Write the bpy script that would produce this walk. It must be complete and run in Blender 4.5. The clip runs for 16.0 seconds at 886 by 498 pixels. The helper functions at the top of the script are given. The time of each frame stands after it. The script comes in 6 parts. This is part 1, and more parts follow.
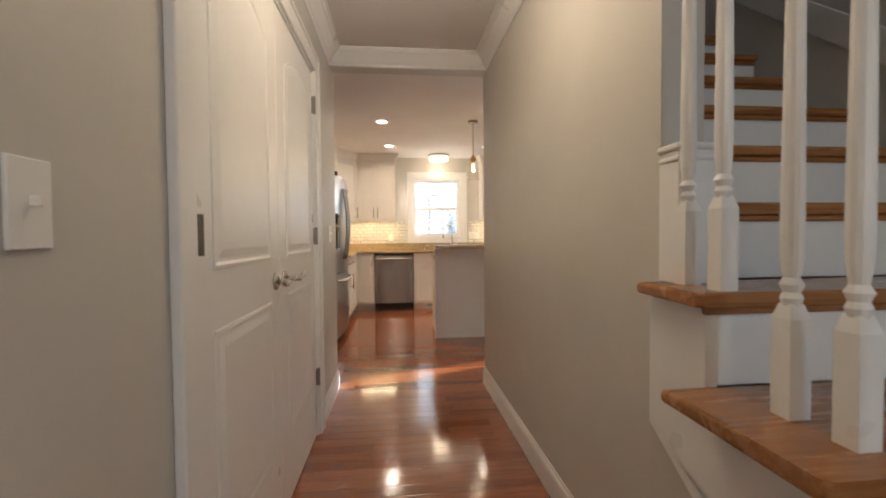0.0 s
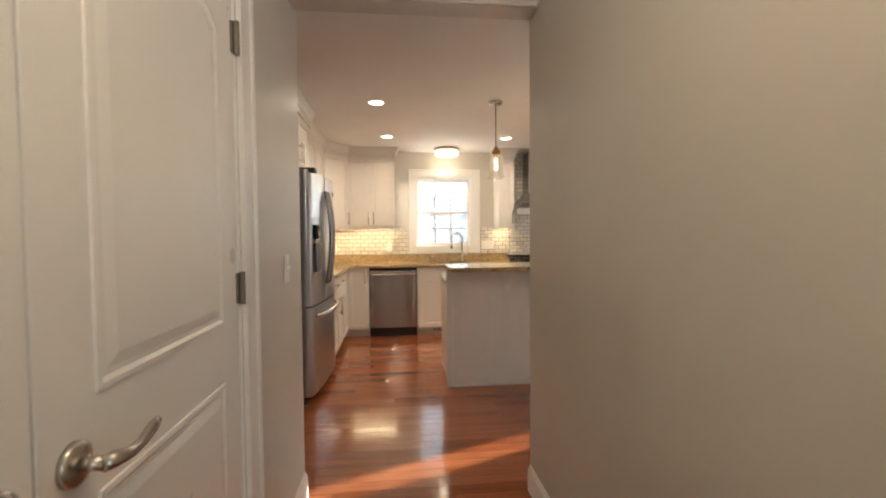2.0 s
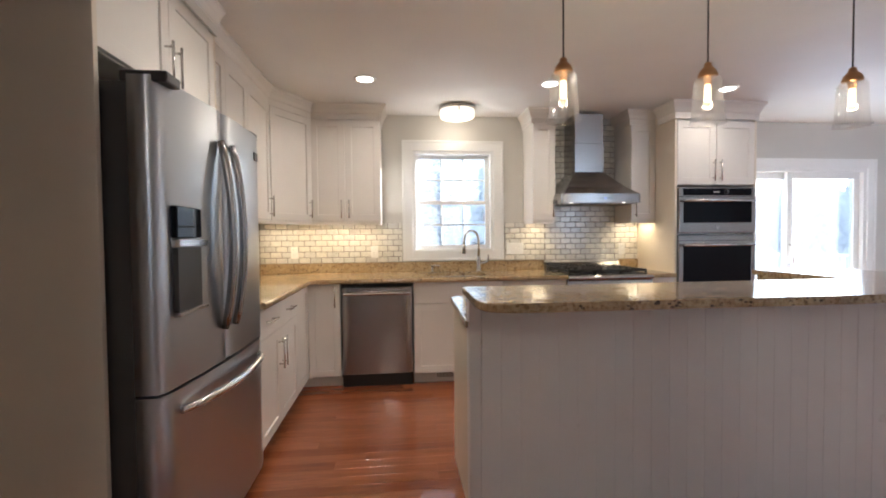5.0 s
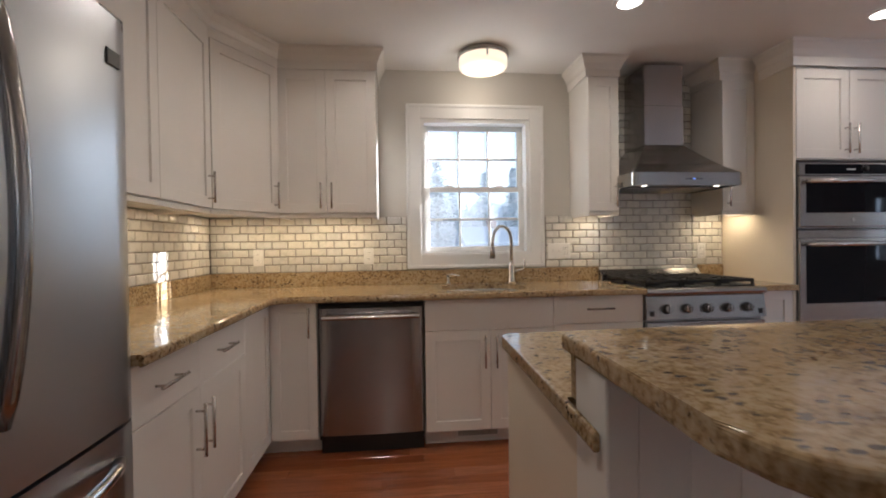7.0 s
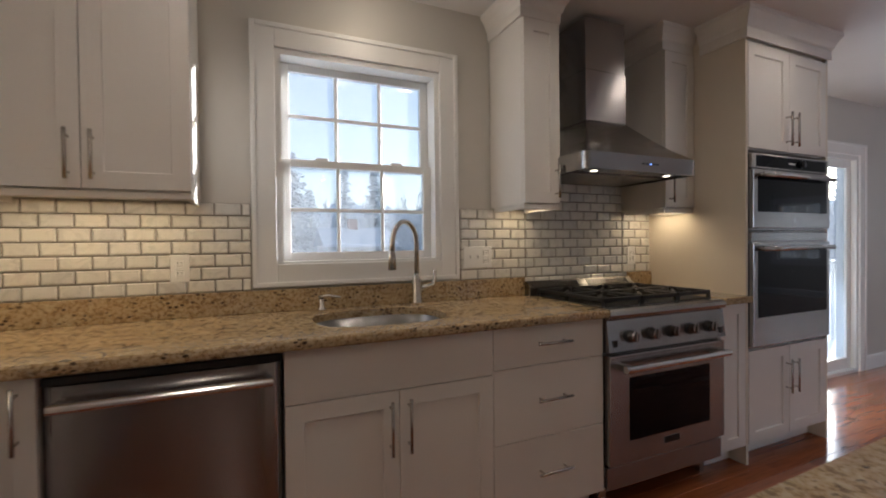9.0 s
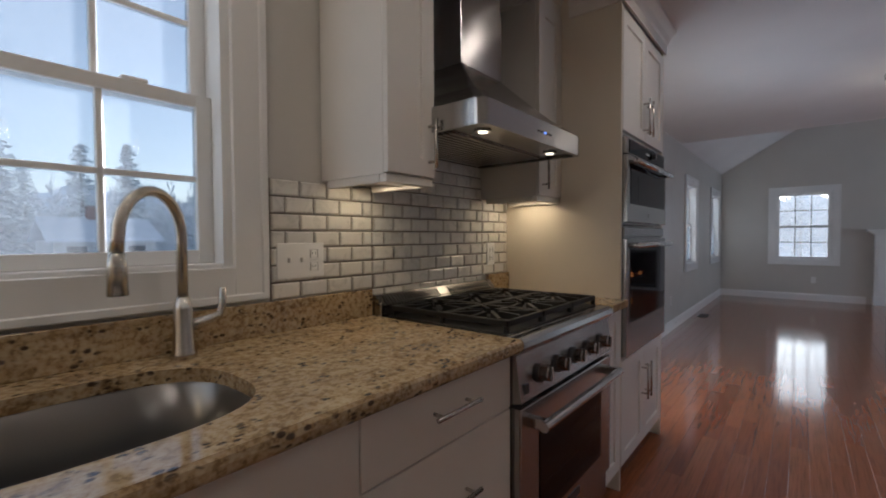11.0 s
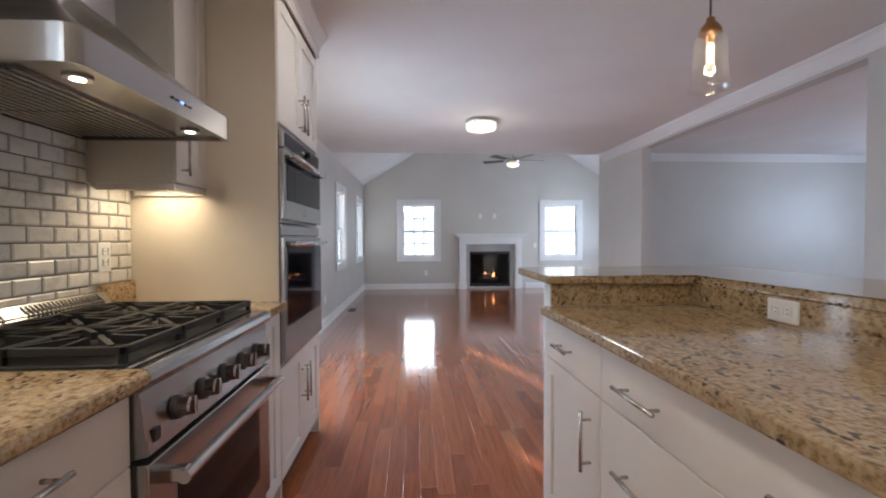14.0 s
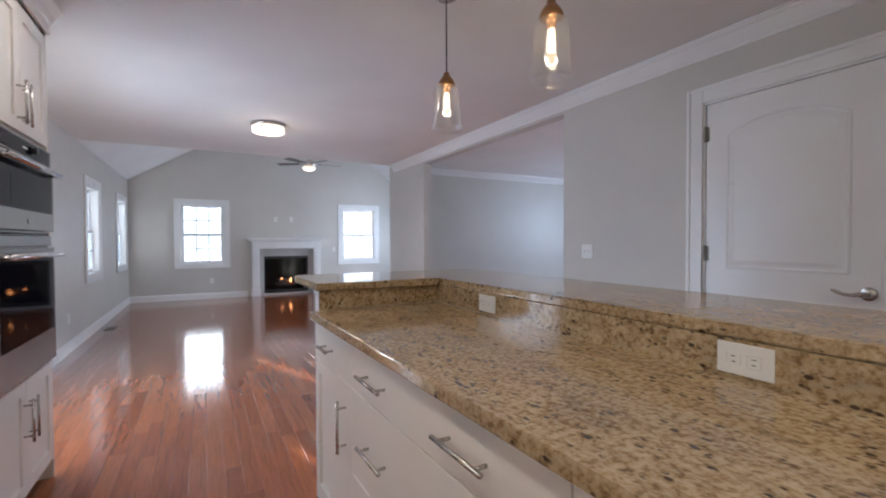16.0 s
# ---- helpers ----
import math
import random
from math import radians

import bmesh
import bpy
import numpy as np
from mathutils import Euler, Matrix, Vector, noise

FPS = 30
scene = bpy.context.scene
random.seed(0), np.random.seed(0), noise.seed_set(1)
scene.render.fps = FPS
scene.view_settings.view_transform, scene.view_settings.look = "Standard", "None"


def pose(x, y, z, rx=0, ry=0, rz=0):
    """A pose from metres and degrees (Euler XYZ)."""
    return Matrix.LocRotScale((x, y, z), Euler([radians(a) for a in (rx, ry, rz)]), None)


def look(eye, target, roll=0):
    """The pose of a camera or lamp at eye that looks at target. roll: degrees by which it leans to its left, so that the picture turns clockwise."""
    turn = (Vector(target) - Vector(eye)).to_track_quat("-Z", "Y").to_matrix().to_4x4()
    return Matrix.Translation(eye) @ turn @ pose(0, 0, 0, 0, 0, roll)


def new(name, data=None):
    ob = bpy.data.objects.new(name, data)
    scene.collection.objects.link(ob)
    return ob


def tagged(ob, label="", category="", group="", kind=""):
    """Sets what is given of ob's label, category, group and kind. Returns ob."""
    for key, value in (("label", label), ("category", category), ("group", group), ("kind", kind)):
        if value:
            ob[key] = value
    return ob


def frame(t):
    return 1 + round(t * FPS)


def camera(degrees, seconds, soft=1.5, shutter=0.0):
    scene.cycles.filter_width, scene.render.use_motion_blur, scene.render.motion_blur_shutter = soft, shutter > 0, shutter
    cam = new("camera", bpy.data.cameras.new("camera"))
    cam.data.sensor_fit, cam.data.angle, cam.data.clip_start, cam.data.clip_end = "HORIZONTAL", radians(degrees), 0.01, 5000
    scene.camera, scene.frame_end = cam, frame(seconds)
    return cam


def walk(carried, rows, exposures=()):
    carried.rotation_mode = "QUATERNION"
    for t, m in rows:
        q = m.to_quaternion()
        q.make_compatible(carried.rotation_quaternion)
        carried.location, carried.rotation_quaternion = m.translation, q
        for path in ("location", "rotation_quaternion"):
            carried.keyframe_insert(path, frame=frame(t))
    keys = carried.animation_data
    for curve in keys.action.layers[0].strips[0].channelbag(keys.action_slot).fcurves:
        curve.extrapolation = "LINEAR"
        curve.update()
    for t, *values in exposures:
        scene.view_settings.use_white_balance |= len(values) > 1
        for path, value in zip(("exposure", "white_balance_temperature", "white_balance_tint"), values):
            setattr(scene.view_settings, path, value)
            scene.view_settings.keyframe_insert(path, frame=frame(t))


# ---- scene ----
EXPOSURES = [(0.0, 3.55, 6550, 9.5), (1.0, 3.52, 6750, 8.5), (2.0, 3.55, 6650, 8.5), (3.0, 3.56, 6150, 8.5), (4.0, 3.52, 5700, 8), (6.5, 2.70, 5600, 10.5), (8.0, 2.34, 5950, 11.5), (10.5, 1.58, 5550, 11), (11.0, 1.62, 5550, 11),
             (11.5, 2.25, 5550, 9.5), (12.0, 2.54, 5600, 9.5), (12.5, 2.65, 5650, 9.5), (16.0, 2.84, 5450, 10.5)]
cam = camera(90.7, 16.0, soft=1.9, shutter=0.2)
PATH = [
    (0, (0.02, 0.83, 1.133), (0.228, 2.818, 1.074), -0.5),
    (0.5, (-0.004, 1.104, 1.173), (0.208, 3.092, 1.108), -0.5),
    (1, (0.014, 1.394, 1.221), (0.228, 3.382, 1.154), -0.4),
    (1.5, (0.025, 1.702, 1.264), (0.237, 3.689, 1.195), -0.4),
    (2, (0.026, 2.009, 1.294), (0.234, 3.997, 1.226), -0.5),
    (2.5, (0.062, 2.349, 1.294), (0.273, 4.337, 1.23), -0.4),
    (3, (0.093, 2.644, 1.317), (0.301, 4.632, 1.239), -0.5),
    (3.5, (0.105, 2.954, 1.305), (0.312, 4.942, 1.235), -0.4),
    (4, (0.132, 3.276, 1.301), (0.344, 5.264, 1.232), -0.4),
    (6.5, (0.153, 4.733, 1.201), (0.343, 6.724, 1.171), -0.8),
    (7, (0.134, 5.027, 1.203), (0.334, 7.017, 1.177), -0.8),
    (7.5, (0.122, 5.281, 1.212), (0.401, 7.262, 1.18), -0.7),
    (8, (0.109, 5.523, 1.218), (0.545, 7.474, 1.191), -0.7),
    (10.5, (0.412, 6.775, 1.203), (1.793, 8.221, 1.151), -0.3),
    (11, (0.503, 6.896, 1.21), (2.049, 8.163, 1.154), -0.3),
    (11.5, (0.636, 6.977, 1.198), (2.328, 8.042, 1.145), -0.4),
    (12, (0.696, 7.037, 1.201), (2.505, 7.888, 1.149), -0.1),
    (12.5, (0.703, 7.033, 1.182), (2.607, 7.642, 1.13), -0.2),
    (13, (0.702, 7.012, 1.18), (2.669, 7.368, 1.128), -0.2),
    (13.5, (0.694, 6.984, 1.185), (2.691, 7.094, 1.135), -0.2),
    (14, (0.655, 6.945, 1.187), (2.651, 6.823, 1.14), -0.2),
    (14.5, (0.608, 6.909, 1.188), (2.578, 6.566, 1.141), -0.1),
    (15, (0.562, 6.881, 1.185), (2.483, 6.327, 1.147), 0.0),
    (15.5, (0.493, 6.862, 1.194), (2.343, 6.103, 1.16), 0.0),
    (16, (0.426, 6.845, 1.224), (2.182, 5.889, 1.185), -0.2),
]
walk(cam, [(t, look(eye, target, roll)) for t, eye, target, roll in PATH], EXPOSURES)

# ---- world and sun ----
SUN_AZ = math.atan2(0.386, 1.0)
SUN_EL = radians(9.4)
world = bpy.data.worlds.new("sky")
scene.world = world
world.use_nodes = True
wt = world.node_tree
sky = wt.nodes.new("ShaderNodeTexSky")
sky.sky_type = "NISHITA"
sky.sun_disc = False
sky.sun_elevation = SUN_EL
sky.sun_rotation = math.pi / 2 - SUN_AZ
sky.air_density, sky.dust_density, sky.ozone_density = 0.8, 2.2, 0.8
hazy = wt.nodes.new("ShaderNodeHueSaturation")
hazy.inputs["Saturation"].default_value = 0.6
wt.links.new(sky.outputs[0], hazy.inputs["Color"])
wt.links.new(hazy.outputs[0], wt.nodes["Background"].inputs[0])
wt.nodes["Background"].inputs[1].default_value = 0.115

sun = new("sun", bpy.data.lights.new("sun", "SUN"))
sun.data.energy, sun.data.angle, sun.data.color = 3.8, radians(0.5), (1.0, 0.94, 0.85)
sun.matrix_world = look((30 * math.cos(SUN_AZ), 30 * math.sin(SUN_AZ), 30 * math.tan(SUN_EL)), (0, 0, 0))

WARM = (1.0, 0.75, 0.44)
SOFT = (1.0, 0.83, 0.64)
DAY = (0.74, 0.86, 1.0)


def lamp(name, kind, m, watts, color, size=0.1, size_y=0.0, spread=180, cone=120):
    d = bpy.data.lights.new(name, kind)
    d.energy, d.color = watts, color
    if kind == "AREA":
        d.shape = "RECTANGLE" if size_y else "DISK"
        d.size = size
        if size_y:
            d.size_y = size_y
        d.spread = radians(spread)
    else:
        d.shadow_soft_size = size
        if kind == "SPOT":
            d.spot_size, d.spot_blend = radians(cone), 0.6
    ob = new(name, d)
    ob.matrix_world = m
    return ob


CEIL = 2.44
CANS = ((-0.138, 5.876), (-0.08, 7.205), (1.34, 7.20), (2.82, 7.20))
# the last two, in hall and foyer, are unseen and added to light them
FLUSH = ((0.70, 7.87), (5.30, 6.25), (0.12, 2.3), (0.15, -0.75))
PENDANTS = ((0.893, 5.785), (1.585, 5.785), (2.33, 5.785))
down = lambda x, y, z: look((x, y, z), (x, y + 0.0001, z - 1))
for (x, y), w in zip(CANS, (0.7, 0.65, 0.75, 0.38)):
    lamp("can_lamp", "AREA", down(x, y, CEIL - 0.012), w, SOFT, 0.13, spread=155)
for (x, y), w in zip(FLUSH, (0.55, 0.5, 1.35, 1.2)):
    lamp("flush_lamp", "POINT", pose(x, y, CEIL - 0.17), w, SOFT, 0.12)
for x, y in PENDANTS:
    lamp("pendant_lamp", "POINT", pose(x, y, 1.885), 0.15, WARM, 0.02)
lamp("under_cabinet_lamp", "AREA", down(-0.31, 7.985, 1.385), 0.34, WARM, 0.56, 0.04)
lamp("under_cabinet_lamp", "AREA", down(-0.90, 7.93, 1.385), 0.24, WARM, 0.3, 0.04)
lamp("under_cabinet_lamp", "AREA", down(-1.0, 6.9, 1.385), 0.29, WARM, 0.04, 0.8)
lamp("under_cabinet_lamp", "AREA", down(1.51, 7.99, 1.390), 0.17, WARM, 0.14, 0.2)
lamp("under_cabinet_lamp", "AREA", down(2.485, 7.98, 1.390), 0.22, WARM, 0.16, 0.2)
for x in (1.72, 2.22):
    lamp("hood_lamp", "SPOT", down(x, 7.74, 1.545), 0.35, WARM, 0.02, cone=110)
# added daylight fill for the dining room; no window stands behind this lamp
lamp("sky_light", "AREA", look((4.9, -0.55, 1.4), (4.9, 1.0, 1.2)), 10.5, DAY, 1.6, 1.3)
# sky light that comes in by the sliding door and an unseen, assumed far south window
lamp("sky_light", "AREA", look((9.15, 2.06, 1.38), (9.15, 4.0, 1.3)), 8, DAY, 1.4, 1.2)
lamp("sky_light", "AREA", look((4.375, 8.19, 1.0), (4.375, 7.0, 0.75)), 4.2, DAY, 1.5, 1.75, spread=150)

# daylight of an assumed, unseen entry window, added behind the start of the walk
lamp("sky_light", "AREA", look((1.32, -1.56, 1.62), (1.32, 1.0, 1.5)), 1.25, DAY, 0.62, 1.1)

# ---- materials ----
def material(name, color=(0.8, 0.8, 0.8), rough=0.5, metal=0.0, coat=0.0):
    m = bpy.data.materials.new(name)
    m.use_nodes = True
    b = m.node_tree.nodes["Principled BSDF"]
    b.inputs["Base Color"].default_value = (*color, 1)
    b.inputs["Roughness"].default_value = rough
    b.inputs["Metallic"].default_value = metal
    b.inputs["Coat Weight"].default_value = coat
    b.inputs["Coat Roughness"].default_value = 0.08
    return m, m.node_tree.nodes, m.node_tree.links, b


def coords(n, l, scale=(1, 1, 1), random_out=None):
    c = n.new("ShaderNodeTexCoord")
    mp = n.new("ShaderNodeMapping")
    mp.inputs["Scale"].default_value = scale
    l.new(c.outputs["Object"], mp.inputs["Vector"])
    if random_out is not None:
        mul = n.new("ShaderNodeMath")
        mul.operation = "MULTIPLY"
        mul.inputs[1].default_value = 37.0
        l.new(random_out, mul.inputs[0])
        comb = n.new("ShaderNodeCombineXYZ")
        for i in range(3):
            l.new(mul.outputs[0], comb.inputs[i])
        l.new(comb.outputs[0], mp.inputs["Location"])
    return mp.outputs[0]


def noise_tex(n, l, vec, scale, detail=4, rough=0.55, distort=0.0):
    t = n.new("ShaderNodeTexNoise")
    t.inputs["Scale"].default_value, t.inputs["Detail"].default_value = scale, detail
    t.inputs["Roughness"].default_value, t.inputs["Distortion"].default_value = rough, distort
    l.new(vec, t.inputs["Vector"])
    return t.outputs["Fac"]


def ramp(n, l, fac, *stops):
    r = n.new("ShaderNodeValToRGB")
    e = r.color_ramp.elements
    while len(e) < len(stops):
        e.new(0.5)
    for el, (p, c) in zip(e, stops):
        el.position = p
        el.color = (*c, 1) if len(c) == 3 else c
    l.new(fac, r.inputs[0])
    return r.outputs[0]


def grey(v):
    return (v, v, v)


def blend(n, l, fac, a, b, mode="MIX"):
    m = n.new("ShaderNodeMix")
    m.data_type, m.blend_type = "RGBA", mode
    if isinstance(fac, float):
        m.inputs[0].default_value = fac
    else:
        l.new(fac, m.inputs[0])
    l.new(a, m.inputs[6])
    l.new(b, m.inputs[7])
    return m.outputs[2]


def bump(n, l, b, height, strength=0.1, dist=0.002):
    k = n.new("ShaderNodeBump")
    k.inputs["Strength"].default_value, k.inputs["Distance"].default_value = strength, dist
    l.new(height, k.inputs["Height"])
    l.new(k.outputs[0], b.inputs["Normal"])


def paint(name, color, rough=0.5, grain=0.12, vary=0.04):
    """Rolled or sprayed paint: slow colour drift, fine stipple."""
    m, n, l, b = material(name, color, rough)
    v = coords(n, l)
    slow = noise_tex(n, l, v, 1.3, 3)
    lo = tuple(c * (1 - vary) for c in color)
    hi = tuple(min(1, c * (1 + vary)) for c in color)
    l.new(ramp(n, l, slow, (0.3, lo), (0.7, hi)), b.inputs["Base Color"])
    rv = noise_tex(n, l, v, 6, 2)
    l.new(ramp(n, l, rv, (0.2, grey(rough * 0.88)), (0.8, grey(min(1, rough * 1.12)))), b.inputs["Roughness"])
    bump(n, l, b, noise_tex(n, l, v, 420, 3), grain, 0.001)
    return m


def brushed(name, color=(0.55, 0.54, 0.53), rough=0.27, along=(1, 1, 60), drawn=0.65):
    m, n, l, b = material(name, color, rough, 1.0)
    v = coords(n, l, along)
    b.inputs["Anisotropic"].default_value = drawn
    b.inputs["Anisotropic Rotation"].default_value = 0.25
    tg = n.new("ShaderNodeTangent")
    tg.direction_type, tg.axis = "RADIAL", "Z"
    l.new(tg.outputs[0], b.inputs["Tangent"])
    streak = noise_tex(n, l, v, 9, 5)
    l.new(ramp(n, l, streak, (0.3, grey(rough * 0.985)), (0.7, grey(rough * 1.015))), b.inputs["Roughness"])
    lo = tuple(c * 0.992 for c in color)
    l.new(ramp(n, l, streak, (0.3, lo), (0.7, color)), b.inputs["Base Color"])
    return m


def granite(name):
    m, n, l, b = material(name, rough=0.09)
    v = coords(n, l)
    flow = coords(n, l, (0.62, 1.0, 1.0))
    big = noise_tex(n, l, flow, 16, 5, 0.62, 0.6)
    base = ramp(n, l, big, (0.3, (0.14, 0.085, 0.045)), (0.45, (0.34, 0.225, 0.108)), (0.58, (0.44, 0.32, 0.165)), (0.75, (0.53, 0.435, 0.285)))
    mid = noise_tex(n, l, v, 72, 4, 0.65)
    grain = ramp(n, l, mid, (0.38, (0.10, 0.058, 0.03)), (0.46, (0.36, 0.25, 0.125)), (0.60, (0.56, 0.465, 0.32)))
    col = blend(n, l, 0.5, base, grain)
    vo = n.new("ShaderNodeTexVoronoi")
    vo.inputs["Scale"].default_value = 70
    vo.inputs["Randomness"].default_value = 1.0
    l.new(flow, vo.inputs["Vector"])
    dots = ramp(n, l, vo.outputs["Distance"], (0.0, grey(1)), (0.30, grey(0.9)), (0.42, grey(0)))
    where = noise_tex(n, l, flow, 24, 3, 0.6, 0.4)
    gate = ramp(n, l, where, (0.515, grey(0)), (0.585, grey(1)))
    fac = blend(n, l, 1.0, dots, gate, "MULTIPLY")
    dark = n.new("ShaderNodeRGB")
    dark.outputs[0].default_value = (0.045, 0.028, 0.02, 1)
    col = blend(n, l, fac, col, dark.outputs[0])
    l.new(col, b.inputs["Base Color"])
    l.new(ramp(n, l, mid, (0.3, grey(0.07)), (0.7, grey(0.13))), b.inputs["Roughness"])
    return m


def wood(name, tones, rough=0.16, island=False, scale=1.0, axis=0, coat=0.35):
    m, n, l, b = material(name, tones[1], rough, coat=coat)
    if island:
        r = n.new("ShaderNodeNewGeometry").outputs["Random Per Island"]
    else:
        r = n.new("ShaderNodeObjectInfo").outputs["Random"]
    s = [9.0, 9.0, 9.0]
    s[axis] = 0.7
    v = coords(n, l, tuple(k * scale for k in s), r)
    g1 = noise_tex(n, l, v, 3.0, 6, 0.6, 0.8)
    s2 = [70.0, 70.0, 70.0]
    s2[axis] = 2.5
    g2 = noise_tex(n, l, coords(n, l, tuple(k * scale for k in s2), r), 2.0, 3, 0.6)
    tone = ramp(n, l, r, (0.0, tones[0]), (0.35, tones[1]), (0.7, tones[2]), (1.0, tones[1]))
    fig = ramp(n, l, g1, (0.25, grey(0.72)), (0.5, grey(0.94)), (0.75, grey(1.08)))
    pores = ramp(n, l, g2, (0.35, grey(0.75)), (0.5, grey(1.0)))
    col = blend(n, l, 1.0, blend(n, l, 1.0, tone, fig, "MULTIPLY"), pores, "MULTIPLY")
    l.new(col, b.inputs["Base Color"])
    l.new(ramp(n, l, g1, (0.2, grey(rough * 0.8)), (0.8, grey(rough * 1.3))), b.inputs["Roughness"])
    bump(n, l, b, g2, 0.05, 0.0008)
    return m


def tile_mat(name, island):
    m, n, l, b = material(name, rough=0.14)
    if island:
        r = n.new("ShaderNodeNewGeometry").outputs["Random Per Island"]
    else:
        r = n.new("ShaderNodeObjectInfo").outputs["Random"]
    v = coords(n, l, (1, 1, 1), r)
    vein = noise_tex(n, l, v, 14, 5, 0.6, 1.6)
    tone = ramp(n, l, r, (0.0, (0.67, 0.645, 0.59)), (0.55, (0.75, 0.72, 0.65)), (0.8, (0.67, 0.65, 0.61)), (1.0, (0.60, 0.59, 0.565)))
    veins = ramp(n, l, vein, (0.36, grey(0.84)), (0.5, grey(1.0)))
    l.new(blend(n, l, 1.0, tone, veins, "MULTIPLY"), b.inputs["Base Color"])
    return m


def glass(name, color=(1, 1, 1), rough=0.0):
    m, n, l, b = material(name, color, rough)
    b.inputs["Transmission Weight"].default_value = 1.0
    b.inputs["IOR"].default_value = 1.45
    return m


def pane_glass(name, gloss=0.04, veil=0.075, tone=(0.74, 0.775, 0.80)):
    """Thin flat glazing: clear, with a real reflection and an added hazy veil."""
    m, n, l, b = material(name)
    n.remove(b)
    tr = n.new("ShaderNodeBsdfTransparent")
    tr.inputs[0].default_value = (*tone, 1)
    gl = n.new("ShaderNodeBsdfGlossy")
    gl.inputs["Roughness"].default_value = 0.01
    mx = n.new("ShaderNodeMixShader")
    mx.inputs[0].default_value = gloss
    l.new(tr.outputs[0], mx.inputs[1])
    l.new(gl.outputs[0], mx.inputs[2])
    # a pale translucent layer stands in for the haze over the outside view
    du = n.new("ShaderNodeBsdfTranslucent")
    du.inputs[0].default_value = (0.9, 0.92, 0.95, 1)
    m2 = n.new("ShaderNodeMixShader")
    m2.inputs[0].default_value = veil
    l.new(mx.outputs[0], m2.inputs[1])
    l.new(du.outputs[0], m2.inputs[2])
    l.new(m2.outputs[0], n["Material Output"].inputs[0])
    return m


def glow(name, color, strength):
    m, n, l, b = material(name, color, 0.5)
    b.inputs["Emission Color"].default_value = (*color, 1)
    b.inputs["Emission Strength"].default_value = strength
    return m


WALL = paint("greige_wall_paint", (0.56, 0.535, 0.49), 0.42, 0.15)
CEILING = paint("ceiling_paint", (0.78, 0.77, 0.755), 0.8, 0.1)
TRIM = paint("white_trim_paint", (0.78, 0.775, 0.76), 0.3, 0.03)
CAB = paint("cabinet_paint", (0.76, 0.725, 0.675), 0.34, 0.03)
SIDE = paint("panel_paint", (0.72, 0.65, 0.54), 0.36, 0.03)
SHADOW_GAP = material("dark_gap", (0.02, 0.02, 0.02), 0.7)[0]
STEEL = brushed("brushed_steel", (0.40, 0.385, 0.375), 0.22, (40, 40, 0.06), 0.8)
DARK_BRUSHED = brushed("dark_brushed_steel", (0.33, 0.312, 0.308), 0.23, (40, 40, 0.06), 0.8)
STEEL_H = brushed("brushed_steel_level", (0.40, 0.39, 0.38), 0.24, (0.06, 0.06, 40))
FRIDGE = brushed("fridge_steel", (0.46, 0.475, 0.505), 0.3, (0.06, 0.06, 12), 0.35)
NICKEL = brushed("satin_nickel", (0.56, 0.53, 0.49), 0.25, (20, 20, 20))
BRIGHT = material("bright_polished_steel", (0.82, 0.81, 0.80), 0.2, 1.0)[0]
CHROME = material("polished_steel", (0.60, 0.585, 0.57), 0.17, 1.0)[0]
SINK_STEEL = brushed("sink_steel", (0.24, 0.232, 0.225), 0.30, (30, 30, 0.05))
MATT_BLACK = paint("matt_black_metal", (0.006, 0.006, 0.006), 0.8, 0.3, 0.2)
IRON = paint("cast_iron", (0.006, 0.0058, 0.0056), 0.55, 0.3, 0.2)
BLACK = material("black_plastic", (0.012, 0.012, 0.013), 0.28)[0]
BLACK_GLASS = material("black_glass", (0.006, 0.006, 0.008), 0.035)[0]
BLACK_GLASS.node_tree.nodes["Principled BSDF"].inputs["Specular IOR Level"].default_value = 0.13
HINGE = material("dull_nickel", (0.27, 0.25, 0.22), 0.38, 1.0)[0]
DARK_STEEL = material("dark_polished_steel", (0.38, 0.37, 0.365), 0.19, 1.0)[0]
RUBBER = material("dark_side_paint", (0.045, 0.043, 0.042), 0.45)[0]
GRANITE = granite("granite")
JATOBA = ((0.25, 0.066, 0.022), (0.325, 0.098, 0.035), (0.375, 0.125, 0.048))
FLOOR_PIECE = wood("floor_board_wood", JATOBA, 0.12)
FLOOR_REST = wood("floor_boards_wood", JATOBA, 0.12, True)
OAK = wood("oak_tread_wood", ((0.29, 0.115, 0.034), (0.35, 0.145, 0.046), (0.39, 0.17, 0.056)), 0.25, False, 1.0, 0, 0.2)
TILE_PIECE = tile_mat("marble_tile", False)
TILE_REST = tile_mat("marble_tiles", True)
GROUT = paint("tile_grout", (0.17, 0.148, 0.122), 0.85, 0.3, 0.1)
PLATE = material("white_plate", (0.80, 0.79, 0.76), 0.3)[0]
GLASS = glass("clear_glass")
PANE = pane_glass("window_pane_glass")
SHADE = pane_glass("thin_shade_glass", 0.16, 0.012, (0.99, 0.99, 0.985))
FIRE_GLASS = pane_glass("fire_glass", 0.008, 0.0, (0.8, 0.8, 0.8))
BULB = glow("warm_bulb", (1.0, 0.66, 0.33), 0.6)
LIT_CAN = glow("lit_lens", (1.0, 0.90, 0.76), 0.9)
LIT_DRUM = glow("lit_opal_glass", (1.0, 0.85, 0.58), 0.17)
LIT_HOOD = glow("lit_halogen", (1.0, 0.86, 0.62), 1.2)
BLUE_LED = glow("blue_display", (0.2, 0.35, 1.0), 0.4)
FLAME = glow("flame", (1.0, 0.34, 0.09), 1.1)
LOG = paint("charred_log", (0.05, 0.03, 0.022), 0.9, 0.6, 0.4)
